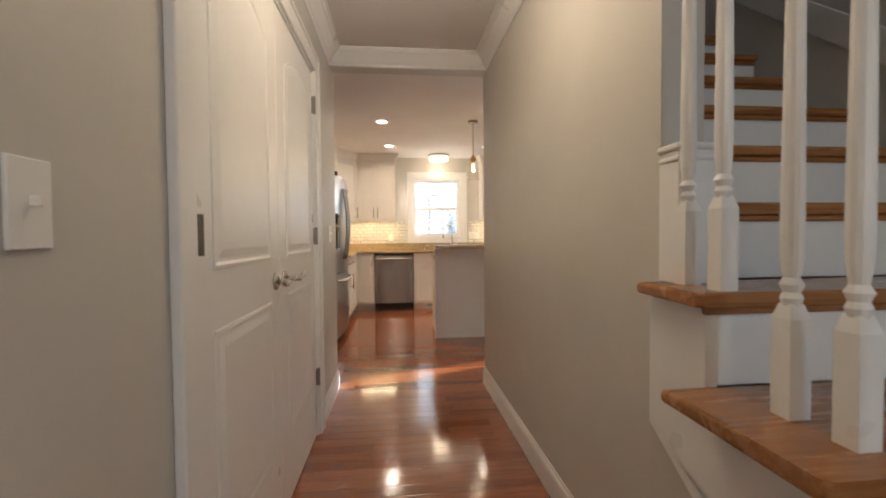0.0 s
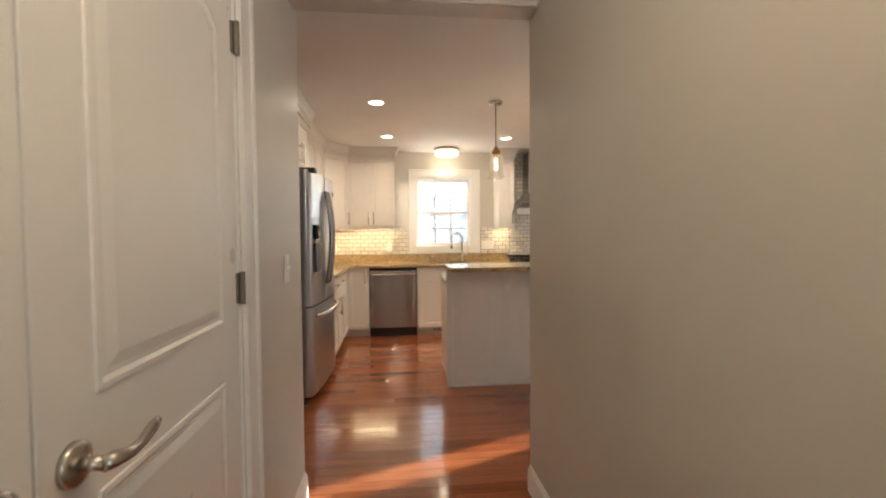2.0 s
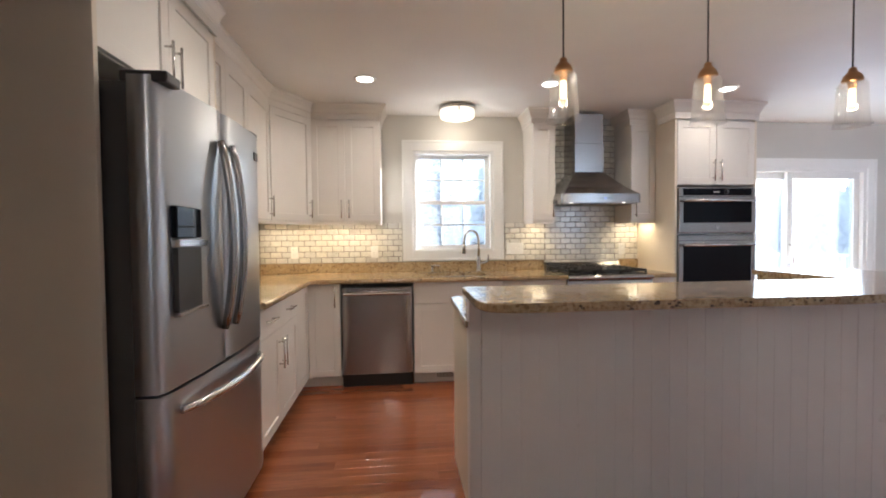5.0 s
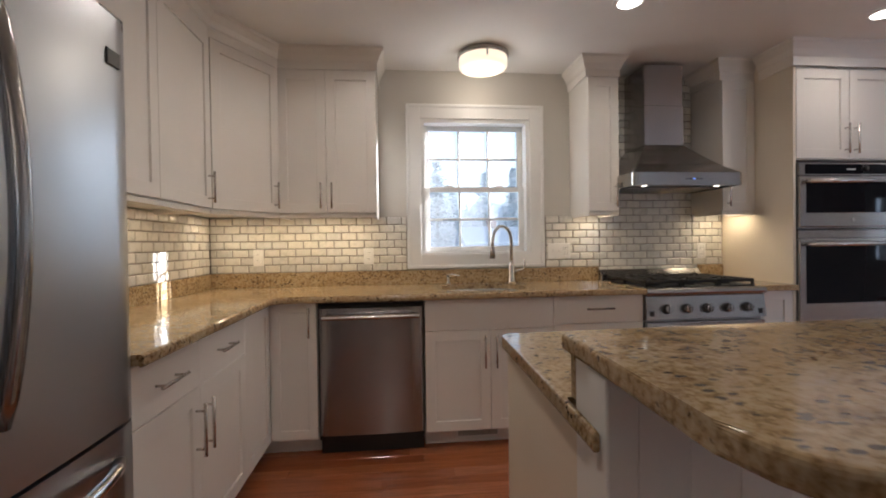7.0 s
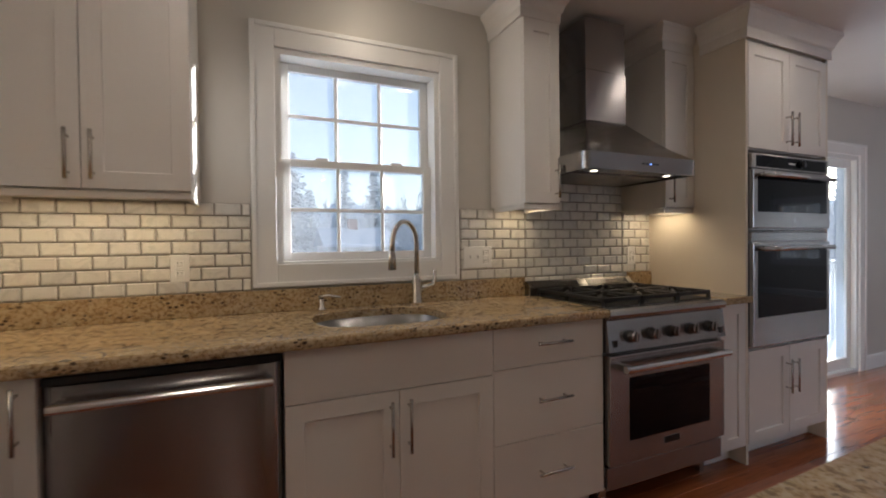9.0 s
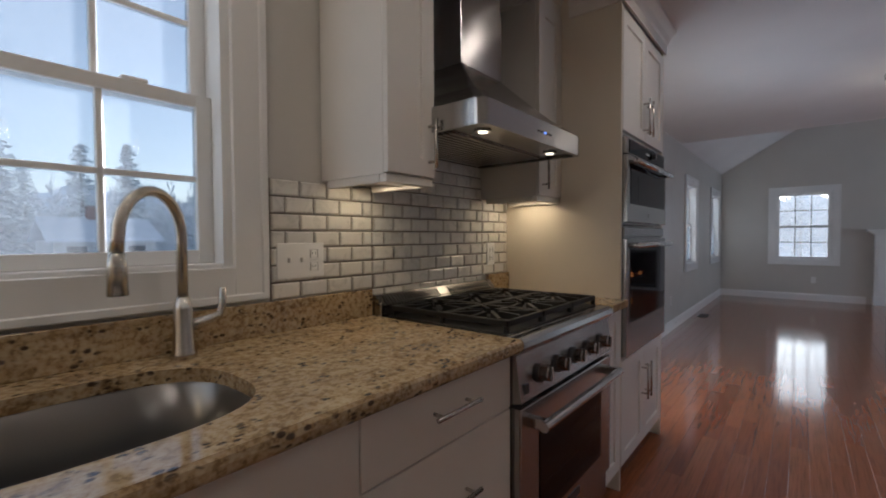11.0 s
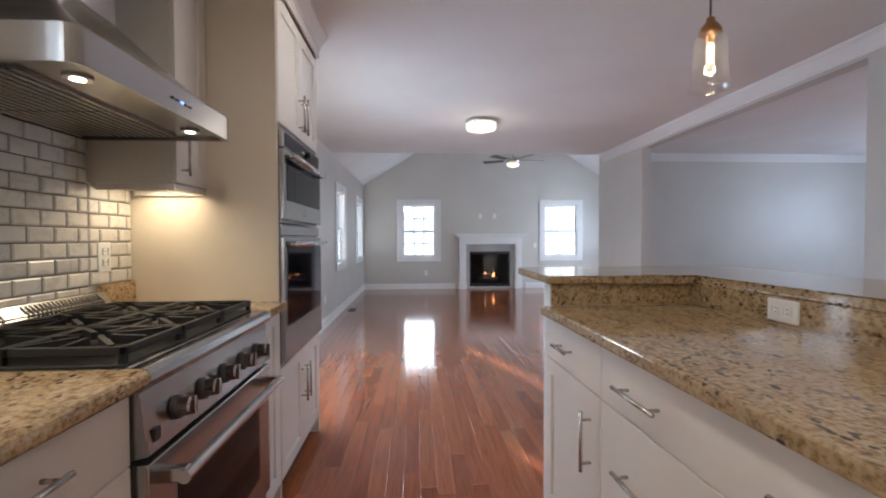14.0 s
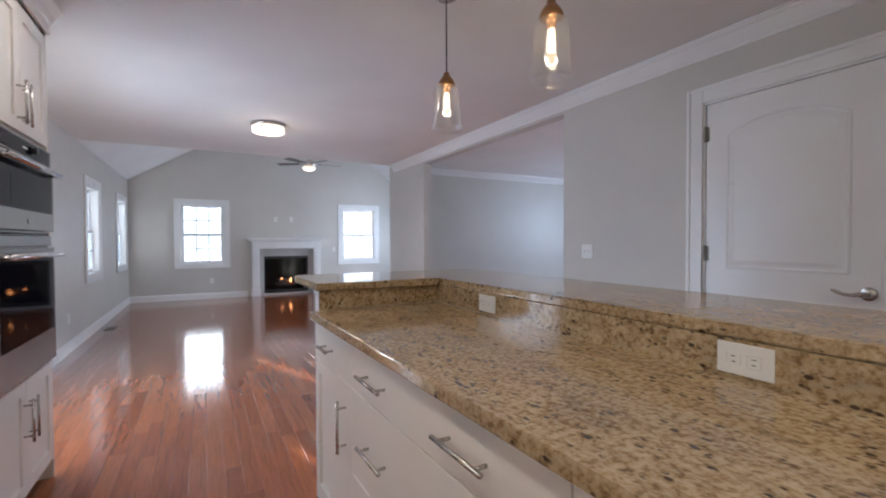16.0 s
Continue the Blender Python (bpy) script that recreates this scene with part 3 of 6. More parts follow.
def sliding_door():
    u0, u1, z0, z1 = SLIDER
    d = thing("door_1", "white sliding glass patio door to the snowy deck", "door", N.at((u0 + u1) / 2, 0, 0), kind="structure")
    part("door_casing", casing(bmesh.new(), N, u0, u1, z0, z1), TRIM, d)
    bm = bmesh.new()
    fbox(bm, N, u0, u0 + 0.04, -0.15, 0.002, 0, z1)
    fbox(bm, N, u1 - 0.04, u1, -0.15, 0.002, 0, z1)
    fbox(bm, N, u0 + 0.04, u1 - 0.04, -0.15, 0.001, z1 - 0.04, z1)
    fbox(bm, N, u0 + 0.04, u1 - 0.04, -0.15, 0.001, 0, 0.03)
    part("door_frame", bm, TRIM, d)
    mid = (u0 + u1) / 2
    for a, b, o in ((u0 + 0.04, mid + 0.04, -0.13), (mid - 0.04, u1 - 0.04, -0.08)):
        bm = bmesh.new()
        for p, q in ((a, a + 0.07), (b - 0.07, b)):
            fbox(bm, N, p, q, o, o + 0.04, 0.03, z1 - 0.04, 0.003)
        fbox(bm, N, a + 0.07, b - 0.07, o, o + 0.0398, 0.03, 0.13, 0.003)
        fbox(bm, N, a + 0.07, b - 0.07, o, o + 0.0398, z1 - 0.11, z1 - 0.04, 0.003)
        leaf = part("sliding_panel", bm, TRIM, d)
        g = part("pane", fbox(bmesh.new(), N, a + 0.066, b - 0.066, o + 0.018, o + 0.022, 0.126, z1 - 0.106), PANE, leaf, "clear door glass")
        g.visible_shadow = False
    bm = bmesh.new()
    tube(bm, [N.at(mid, -0.04, 0.92), N.at(mid, 0.0, 0.94), N.at(mid, 0.0, 1.12), N.at(mid, -0.04, 1.14)], 0.011, 8)
    part("door_handle", bm, NICKEL, d, "nickel pull handle", True)


sliding_door()


def arch_loop(u0, u1, z0, z1, rise, n=10):
    pts = [(u0, z0), (u1, z0)]
    for k in range(n + 1):
        t = k / n
        pts.append((u1 + (u0 - u1) * t, z1 - rise + rise * math.sin(math.pi * t) ** 0.8 if rise else z1))
    if not rise:
        pts = [(u0, z0), (u1, z0), (u1, z1), (u0, z1)]
    return pts


def door_leaf(parent, F, u0, u1, z1, o, lever_u, lever_way, hinge_u):
    """A moulded two-panel door, the upper panel arched, with lever and hinges."""
    bm = bmesh.new()
    fbox(bm, F, u0, u1, o - 0.035, o, 0.012, z1, 0.002)
    w = u1 - u0
    m = 0.115
    steps = ((0, -0.002), (0.002, 0.004), (0.012, 0.005), (0.020, 0.0005), (0.030, 0.0006), (0.052, 0.0055))
    for z0, zt, rise in ((0.30, 0.895, 0.0), (1.05, z1 - 0.12, 0.085)):
        relief(bm, F, arch_loop(u0 + m, u1 - m, z0, zt, rise), [(d, o + h) for d, h in steps])
    leaf = part("door_leaf", bm, TRIM, parent)
    bm = bmesh.new()
    c = [F.at(lever_u, o + k, 0.965) for k in (0.0, 0.008, 0.012, 0.045)]
    tube(bm, c[:3], [0.033, 0.033, 0.026], 20)
    tube(bm, [c[2], c[3]], 0.011, 12)
    pts = [F.at(lever_u + lever_way * d, o + e, 0.965 + h) for d, e, h in ((-0.006, 0.045, 0), (0.012, 0.052, 0), (0.04, 0.055, -0.006), (0.075, 0.055, -0.004), (0.105, 0.056, 0.008), (0.12, 0.057, 0.014))]
    tube(bm, pts, [0.012, 0.013, 0.010, 0.009, 0.010, 0.006], 10)
    part("lever_handle", bm, NICKEL, leaf, "satin nickel lever handle", True)
    for z in (0.34, 1.14, 1.87):
        bm = bmesh.new()
        tube(bm, [F.at(hinge_u, o + 0.013, z - 0.048), F.at(hinge_u, o + 0.013, z + 0.048)], 0.0085, 10)
        fbox(bm, F, hinge_u - 0.016, hinge_u + 0.016, o - 0.001, o + 0.006, z - 0.044, z + 0.044)
        part("hinge", bm, HINGE, leaf, "nickel butt hinge")
    return leaf


def panel_door(name, label, F, u0, u1, z1, leaves):
    d = thing(name, label, "door", F.at((u0 + u1) / 2, 0, 0), kind="structure")
    part("door_casing", casing(bmesh.new(), F, u0, u1, 0, z1, 0.085), TRIM, d)
    bm = bmesh.new()
    fbox(bm, F, u0 - 0.001, u0 + 0.016, -0.12, 0.001, 0, z1)
    fbox(bm, F, u1 - 0.016, u1 + 0.001, -0.12, 0.001, 0, z1)
    fbox(bm, F, u0 + 0.016, u1 - 0.016, -0.12, 0.0008, z1 - 0.016, z1 + 0.001)
    part("door_jamb", bm, TRIM, d)
    for a, b, lu, way, hu in leaves:
        door_leaf(d, F, a, b, z1 - 0.02, -0.006, lu, way, hu)
    return d


mid = (CLOSET[0] + CLOSET[1]) / 2
panel_door("door_2", "closed pair of white moulded closet doors with nickel levers", HL, CLOSET[0], CLOSET[1], CLOSET[3],
           ((CLOSET[0] + 0.018, mid - 0.002, mid - 0.065, -1, CLOSET[0] + 0.036), (mid + 0.002, CLOSET[1] - 0.018, mid + 0.065, 1, CLOSET[1] - 0.02)))
panel_door("door_3", "closed white moulded door with arched panel", S, BACK_DOOR[0], BACK_DOOR[1], BACK_DOOR[3],
           ((BACK_DOOR[0] + 0.018, BACK_DOOR[1] - 0.018, BACK_DOOR[0] + 0.065, 1, BACK_DOOR[1] - 0.02),))

# ---- kitchen ----
FRONT = 7.567            # carcass front of the sink run; doors stand 0.02 proud
LEFT = -0.612            # carcass front of the fridge-side run
TOE, TOP = 0.105, 0.878
UP0, UP1 = 1.40, 2.30
SK = Face(0, FRONT, (1, 0), (0, -1))
LF = Face(LEFT, 0, (0, 1), (1, 0))
UPY, UPX = 7.86, -0.86
SU = Face(0, UPY, (1, 0), (0, -1))
LU = Face(UPX, 0, (0, 1), (1, 0))


def base_unit(F, u0, u1, depth, fronts, label, name="base_cabinet", top=TOP):
    """A floor cabinet; fronts are (kind, u0, u1, z0, z1, pull)."""
    c = thing(name, label, "cabinet", F.at((u0 + u1) / 2, -depth / 2, 0), "kitchen base cabinets")
    bm = fbox(bmesh.new(), F, u0 + 0.0008, u1 - 0.0008, -depth, 0, TOE, top)
    part("body", bm, CAB, c)
    part("toe_kick", fbox(bmesh.new(), F, u0 + 0.0008, u1 - 0.0008, -depth, -0.075, 0.0, TOE), CAB, c)
    for kind, a, b, z0, z1, pull in fronts:
        shaker(c, F, a, b, z0, z1, "drawer_front" if kind == "drawer" else "door", pull, kind in ("drawer", "flat"))
    return c


white = "white shaker base cabinet with brushed bar handles under the granite"
base_unit(LF, 6.278, 7.155, 0.54, (("drawer", 6.278, 6.69, 0.70, TOP, (6.46, 0.79, 0.16, False)), ("drawer", 6.69, 7.155, 0.70, TOP, (6.91, 0.79, 0.16, False)),
                                 ("door", 6.278, 6.69, TOE, 0.70, (6.655, 0.55, 0.19)), ("door", 6.69, 7.155, TOE, 0.70, (6.725, 0.55, 0.19))), white)
c = base_unit(LF, 7.155, FRONT, 0.54, (("door", 7.155, FRONT - 0.022, TOE, TOP, None),), "white corner base cabinet with folding shaker doors")
shaker(c, SK, LEFT + 0.022, -0.335, TOE, TOP, "door", (-0.375, 0.77, 0.17), stile=0.05)
part("body", fbox(bmesh.new(), SK, WEST + 0.006, -0.335, -0.59, 0, TOE, TOP), CAB, c)
part("toe_kick", fbox(bmesh.new(), SK, LEFT - 0.075, -0.335, -0.59, -0.075, 0, TOE), CAB, c)
base_unit(SK, 0.275, 1.043, 0.59, (("drawer", 0.275, 1.043, 0.695, TOP, None), ("door", 0.275, 0.659, TOE, 0.695, (0.625, 0.57, 0.19)), ("door", 0.659, 1.043, TOE, 0.695, (0.693, 0.57, 0.19))),
          "white sink base cabinet with two shaker doors", top=0.66)
base_unit(SK, 1.043, 1.605, 0.59, (("drawer", 1.043, 1.605, 0.71, TOP, (1.324, 0.80, 0.17, False)), ("drawer", 1.043, 1.605, 0.41, 0.71, (1.324, 0.57, 0.17, False)),
                                  ("drawer", 1.043, 1.605, TOE, 0.41, (1.324, 0.27, 0.17, False))), "white three-drawer base cabinet beside the range")
base_unit(SK, 2.395, 2.603, 0.59, (("door", 2.395, 2.603, TOE, TOP, None),), "narrow white pull-out cabinet between range and oven tower")


def toe_vent():
    v = thing("toe_kick_vent", "small dark floor register set in the toe kick", "vent", (0.58, 7.64, 0.03))
    part("frame", fbox(bmesh.new(), SK, 0.46, 0.72, -0.0745, -0.068, 0.03, 0.085, 0.002), PLATE, v)
    for k in range(20):
        u = 0.475 + k * 0.0122
        part("slot", fbox(bmesh.new(), SK, u, u + 0.006, -0.068, -0.0665, 0.038, 0.077), BLACK, v)


toe_vent()


def dishwasher():
    F = Face(0, FRONT, (1, 0), (0, -1))
    d = thing("dishwasher", "built-in stainless steel dishwasher with bar handle", "dishwasher", (-0.03, FRONT + 0.25, 0))
    part("body", fbox(bmesh.new(), F, -0.330, 0.270, -0.57, -0.002, 0.09, 0.872), BLACK, d)
    a, b = -0.327, 0.267
    # bow added to a flat door, so that reflections gather into streaks
    front = []
    for k in range(25):
        u = a + (b - a) * k / 24
        e = min(u - a, b - u)
        front.append((u, 0.021 + 0.006 * (1 - (2 * k / 24 - 1) ** 2) - 0.012 * (1 - min(1, e / 0.045)) ** 2))
    pts = front + [(b, 0.0), (a, 0.0)]
    bm = bmesh.new()
    lo = [bm.verts.new(F.at(u, o, 0.118)) for u, o in pts]
    hi = [bm.verts.new(F.at(u, o, 0.842)) for u, o in pts]
    for k in range(len(pts)):
        m = (k + 1) % len(pts)
        bm.faces.new((lo[k], lo[m], hi[m], hi[k]))
    for ring in (hi, lo[::-1]):
        bm.faces.new([bm.verts.new(v.co) for v in ring])
    door = part("door", bm, DARK_BRUSHED, d, "dark brushed steel door with a slight bow")
    for p in door.data.polygons:
        p.use_smooth = abs(p.normal.z) < 0.5
    part("control_strip", fbox(bmesh.new(), F, -0.327, 0.267, -0.001, 0.022, 0.845, 0.868, 0.003), BLACK, d)
    bm = bmesh.new()
    tube(bm, [F.at(-0.300, 0.066, 0.795), F.at(0.240, 0.066, 0.795)], 0.0135, 12)
    for u in (-0.302, 0.222):
        fbox(bm, F, u, u + 0.02, 0.024, 0.062, 0.785, 0.803, 0.003)
    part("handle", bm, BRIGHT, door, "polished steel towel-bar handle")
    part("toe_panel", fbox(bmesh.new(), F, -0.325, 0.265, -0.06, -0.03, 0.0, 0.112), BLACK, d)


dishwasher()

# worktops
TOP0, TOP1 = 0.880, 0.915
CT_Y, CT_X = 7.512, -0.562
sgn = lambda v, e: math.copysign(abs(v) ** e, v)
SINK = [(0.672 + 0.268 * sgn(math.cos(a), 0.7), 7.822 + 0.205 * sgn(math.sin(a), 0.7)) for a in (2 * math.pi * k / 48 for k in range(48))]


def slab_with_hole(outline, hole, z0, z1):
    """A slab with a cut-out, edges eased."""
    bm = bmesh.new()
    for z in (z0, z1):
        a = [bm.verts.new((x, y, z)) for x, y in outline]
        b = [bm.verts.new((x, y, z)) for x, y in hole]
        es = [bm.edges.new((r[k], r[(k + 1) % len(r)])) for r in (a, b) for k in range(len(r))]
        bmesh.ops.triangle_fill(bm, use_beauty=True, edges=es)
    bm.verts.ensure_lookup_table()
    n, h = len(outline), len(hole)
    v = bm.verts
    for s, k in ((0, n), (n, h)):
        for i in range(k):
            j = (i + 1) % k
            bm.faces.new((v[s + i], v[s + j], v[n + h + s + j], v[n + h + s + i]))
    return bm


granite_label = "polished cream and brown speckled granite worktop"
wt_out = [(WEST + 0.004, 6.277), (CT_X, 6.277), (CT_X, 7.462), (CT_X + 0.05, CT_Y), (1.607, CT_Y), (1.607, 8.164), (WEST + 0.004, 8.164)]
counter = thing("worktop", "L-shaped polished cream and brown granite worktop with sink cut-out", "worktop", (0.2, 7.85, TOP0))
part("slab", slab_with_hole(wt_out, SINK, TOP0 + 0.004, TOP1), GRANITE, counter)
bm = bmesh.new()
edge = [(-0.004, TOP0), (0.003, TOP0), (0.007, TOP0 + 0.006), (0.008, TOP0 + 0.018), (0.006, TOP1 - 0.006), (0.0, TOP1 - 0.0006), (-0.004, TOP1 - 0.0006)]
sweep(bm, [(1.607, CT_Y), (CT_X + 0.05, CT_Y), (CT_X, 7.462), (CT_X, 6.277)], edge)
part("edge", bm, GRANITE, counter, "eased granite edge")
bm = box(WEST + 0.024, 1.607, 8.144, 8.165, TOP1, 1.014, 0.002)
part("upstand", bm, GRANITE, counter)
part("upstand", box(WEST + 0.003, WEST + 0.024, 6.277, 8.165, TOP1, 1.014, 0.002), GRANITE, counter)
small = thing("worktop", "short granite worktop piece between range and oven tower", "worktop", (2.5, 7.85, TOP0))
part("slab", prism(bmesh.new(), [(2.393, CT_Y), (2.604, CT_Y), (2.604, 8.164), (2.393, 8.164)], TOP0, TOP1, 0.004), GRANITE, small)
part("upstand", box(2.40, 2.604, 8.144, 8.165, TOP1, 1.014, 0.002), GRANITE, small)


def sink():
    s = thing("sink", "undermount stainless steel kitchen sink in the granite", "sink", (0.68, 7.83, 0.70))
    bm = bmesh.new()
    rows = []
    cx, cy = 0.672, 7.822
    for k, z in ((1.03, TOP0 + 0.003), (1.0, TOP0 + 0.002), (0.99, 0.76), (0.96, 0.695), (0.88, 0.675), (0.10, 0.670)):
        rows.append([bm.verts.new((cx + (x - cx) * k, cy + (y - cy) * k, z)) for x, y in SINK])
    for a, b in zip(rows, rows[1:]):
        for i in range(len(a)):
            bm.faces.new((a[i], a[(i + 1) % len(a)], b[(i + 1) % len(a)], b[i]))
    bm.faces.new(rows[-1])
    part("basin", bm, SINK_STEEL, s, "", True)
    part("drain", lathe(bmesh.new(), cx, cy, [(0.045, 0.6705), (0.045, 0.6735), (0.030, 0.674), (0.026, 0.6715)]), CHROME, s, "polished drain")


sink()


def faucet():
    x, y = 0.928, 8.075
    f = thing("kitchen_faucet", "brushed nickel gooseneck faucet standing on the granite", "faucet", (x, y, TOP1))
    bm = lathe(bmesh.new(), x, y, [(0.029, TOP1), (0.029, TOP1 + 0.012), (0.025, TOP1 + 0.02), (0.0215, TOP1 + 0.12), (0.015, TOP1 + 0.15)], 20)
    part("base", bm, NICKEL, f, "", True)
    bm = bmesh.new()
    ux, uy = -0.80, -0.60
    pts = [(x, y, TOP1 + 0.14), (x, y, TOP1 + 0.295)]
    for k in range(1, 13):
        a = math.pi * k / 12
        d = 0.10 * (1 - math.cos(a))
        pts.append((x + ux * d, y + uy * d, TOP1 + 0.295 + 0.105 * math.sin(a)))
    pts.append((x + ux * 0.203, y + uy * 0.203, TOP1 + 0.265))
    tube(bm, pts, 0.0125, 12)
    part("spout", bm, NICKEL, f, "", True)
    e = pts[-1]
    bm = tube(bmesh.new(), [e, (e[0], e[1], e[2] - 0.03), (e[0], e[1], e[2] - 0.085)], [0.014, 0.0175, 0.0185], 14)
    part("spray_head", bm, NICKEL, f, "", True)
    bm = tube(bmesh.new(), [(x + 0.01, y, TOP1 + 0.075), (x + 0.05, y - 0.004, TOP1 + 0.085), (x + 0.085, y - 0.006, TOP1 + 0.095), (x + 0.092, y - 0.006, TOP1 + 0.12), (x + 0.094, y - 0.008, TOP1 + 0.165)], [0.016, 0.012, 0.010, 0.009, 0.008], 10)
    part("lever", bm, NICKEL, f, "", True)


faucet()


def soap_pump():
    x, y = 0.475, 8.085
    s = thing("soap_dispenser", "small brushed nickel soap dispenser beside the sink", "soap dispenser", (x, y, TOP1))
    part("base", lathe(bmesh.new(), x, y, [(0.021, TOP1), (0.021, TOP1 + 0.008), (0.012, TOP1 + 0.02), (0.011, TOP1 + 0.055)], 16), NICKEL, s, "", True)
    part("nozzle", tube(bmesh.new(), [(x - 0.01, y, TOP1 + 0.062), (x + 0.03, y - 0.02, TOP1 + 0.068), (x + 0.075, y - 0.05, TOP1 + 0.062)], [0.009, 0.007, 0.005], 8), NICKEL, s, "", True)


soap_pump()


# wall cabinets
def crown_profile(z):
    h = CEIL - 0.0006 - z
    return [(0, z), (0.012, z), (0.012, z + h * 0.35), (0.020, z + h * 0.42), (0.030, z + h * 0.62), (0.048, z + h * 0.82), (0.054, z + h * 0.86), (0.054, z + h), (0, z + h)]


def wall_unit(F, u0, u1, depth, doors, label, z0=UP0, z1=UP1):
    c = thing("wall_cabinet", label, "cabinet", F.at((u0 + u1) / 2, -depth / 2, z0), "kitchen wall cabinets")
    part("body", fbox(bmesh.new(), F, u0 + 0.0008, u1 - 0.0008, -depth, 0, z0, CEIL - 0.004), CAB, c)
    for a, b, pull in doors:
        shaker(c, F, a, b, z0 + 0.002, z1, "door", pull)
    part("light_rail", fbox(bmesh.new(), F, u0 + 0.001, u1 - 0.001, -0.018, 0.012, z0 - 0.026, z0 - 0.0005, 0.003), CAB, c)
    for a in (u0 + 0.001, u1 - 0.019):
        part("light_rail", fbox(bmesh.new(), F, a, a + 0.018, 0.03 - depth, -0.0185, z0 - 0.026, z0 - 0.0005, 0.002), CAB, c)
    part("light_strip", fbox(bmesh.new(), F, u0 + 0.03, u1 - 0.03, -0.13, -0.10, z0 - 0.012, z0 - 0.0005, 0.002), PLATE, c)
    return c


up_label = "white shaker wall cabinet with bar handles and crown moulding"
D = 0.305
c1 = wall_unit(SU, -0.61, 0.0, D, ((-0.61, -0.312, (-0.345, 1.51, 0.16)), (-0.312, 0.0, (-0.279, 1.51, 0.16))), up_label)
c2 = wall_unit(LU, 6.278, 7.44, 0.295, ((6.278, 6.56, None), (6.56, 6.94, (6.60, 1.51, 0.16)), (6.94, 7.44, (7.40, 1.51, 0.16))), up_label)
pa, pb = Vector((UPX, 7.44)), Vector((-0.61, UPY))
du = (pb - pa).normalized()
DG = Face(pa.x, pa.y, du, (du.y, -du.x))
ln = (pb - pa).length
c3 = thing("wall_cabinet", "white diagonal corner wall cabinet with one shaker door", "cabinet", (-0.9, 7.9, UP0), "kitchen wall cabinets")
bm = prism(bmesh.new(), [(UPX, 7.441), (-0.611, UPY), (-0.611, 8.164), (WEST + 0.005, 8.164), (WEST + 0.005, 7.441)], UP0, CEIL - 0.004)
part("body", bm, CAB, c3)
shaker(c3, DG, 0.012, ln - 0.012, UP0 + 0.002, UP1, "door", (ln - 0.05, 1.51, 0.16))
part("light_rail", fbox(bmesh.new(), DG, 0.006, ln - 0.006, -0.018, 0.012, UP0 - 0.026, UP0 - 0.0005, 0.003), CAB, c3)
part("crown", sweep(bmesh.new(), [(0.0, 8.164), (0.0, UPY - 0.001), (-0.609, UPY - 0.001), (UPX + 0.001, 7.442), (UPX + 0.001, 6.279)][::-1], [(-o, z) for o, z in crown_profile(UP1 + 0.004)]), CAB, c1)
right_label = "white wall cabinet with one shaker door beside the hood"
c4 = wall_unit(SU, 1.40, 1.615, D, ((1.40, 1.615, (1.585, 1.51, 0.16)),), right_label)
part("crown", sweep(bmesh.new(), [(1.40, 8.164), (1.40, UPY - 0.001), (1.615, UPY - 0.001), (1.615, 8.164)], [(-o, z) for o, z in crown_profile(UP1 + 0.004)]), CAB, c4)
c5 = wall_unit(SU, 2.36, 2.603, D, ((2.36, 2.603, (2.395, 1.51, 0.16)),), right_label)
part("crown", sweep(bmesh.new(), [(2.36, 8.164), (2.36, UPY - 0.001), (2.603, UPY - 0.001)], [(-o, z) for o, z in crown_profile(UP1 + 0.004)]), CAB, c5)


def oven_tower():
    t = thing("oven_tower_cabinet", "tall white cabinet that houses two built-in ovens", "cabinet", (3.0, 7.85, 0))
    bm = bmesh.new()
    fbox(bm, SK, 2.606, 2.624, -0.597, 0.018, 0.0, CEIL - 0.004)
    part("side_panel", bm, SIDE, t, "cream painted side panel")
    part("side_panel", fbox(bmesh.new(), SK, 3.372, 3.390, -0.597, 0.018, 0.0, CEIL - 0.004), SIDE, t, "cream painted side panel")
    bm = fbox(bmesh.new(), SK, 2.625, 3.371, -0.59, -0.001, TOE, 0.615)
    part("body", bm, CAB, t)
    part("body", fbox(bmesh.new(), SK, 2.625, 3.371, -0.59, -0.001, 1.70, CEIL - 0.004), CAB, t)
    part("toe_kick", fbox(bmesh.new(), SK, 2.625, 3.371, -0.59, -0.075, 0.0, TOE), CAB, t)
    for z0, z1, hz in ((TOE, 0.612, 0.44), (1.705, 2.27, 1.83)):
        for a, b, hu in ((2.626, 2.998, 2.965), (2.998, 3.370, 3.031)):
            shaker(t, SK, a, b, z0, z1, "door", (hu, hz, 0.19))
    part("crown", sweep(bmesh.new(), [(2.606, 7.80), (2.606, FRONT - 0.021), (3.390, FRONT - 0.021), (3.390, 8.164)], [(-o, z) for o, z in crown_profile(2.285)]), CAB, t)


oven_tower()


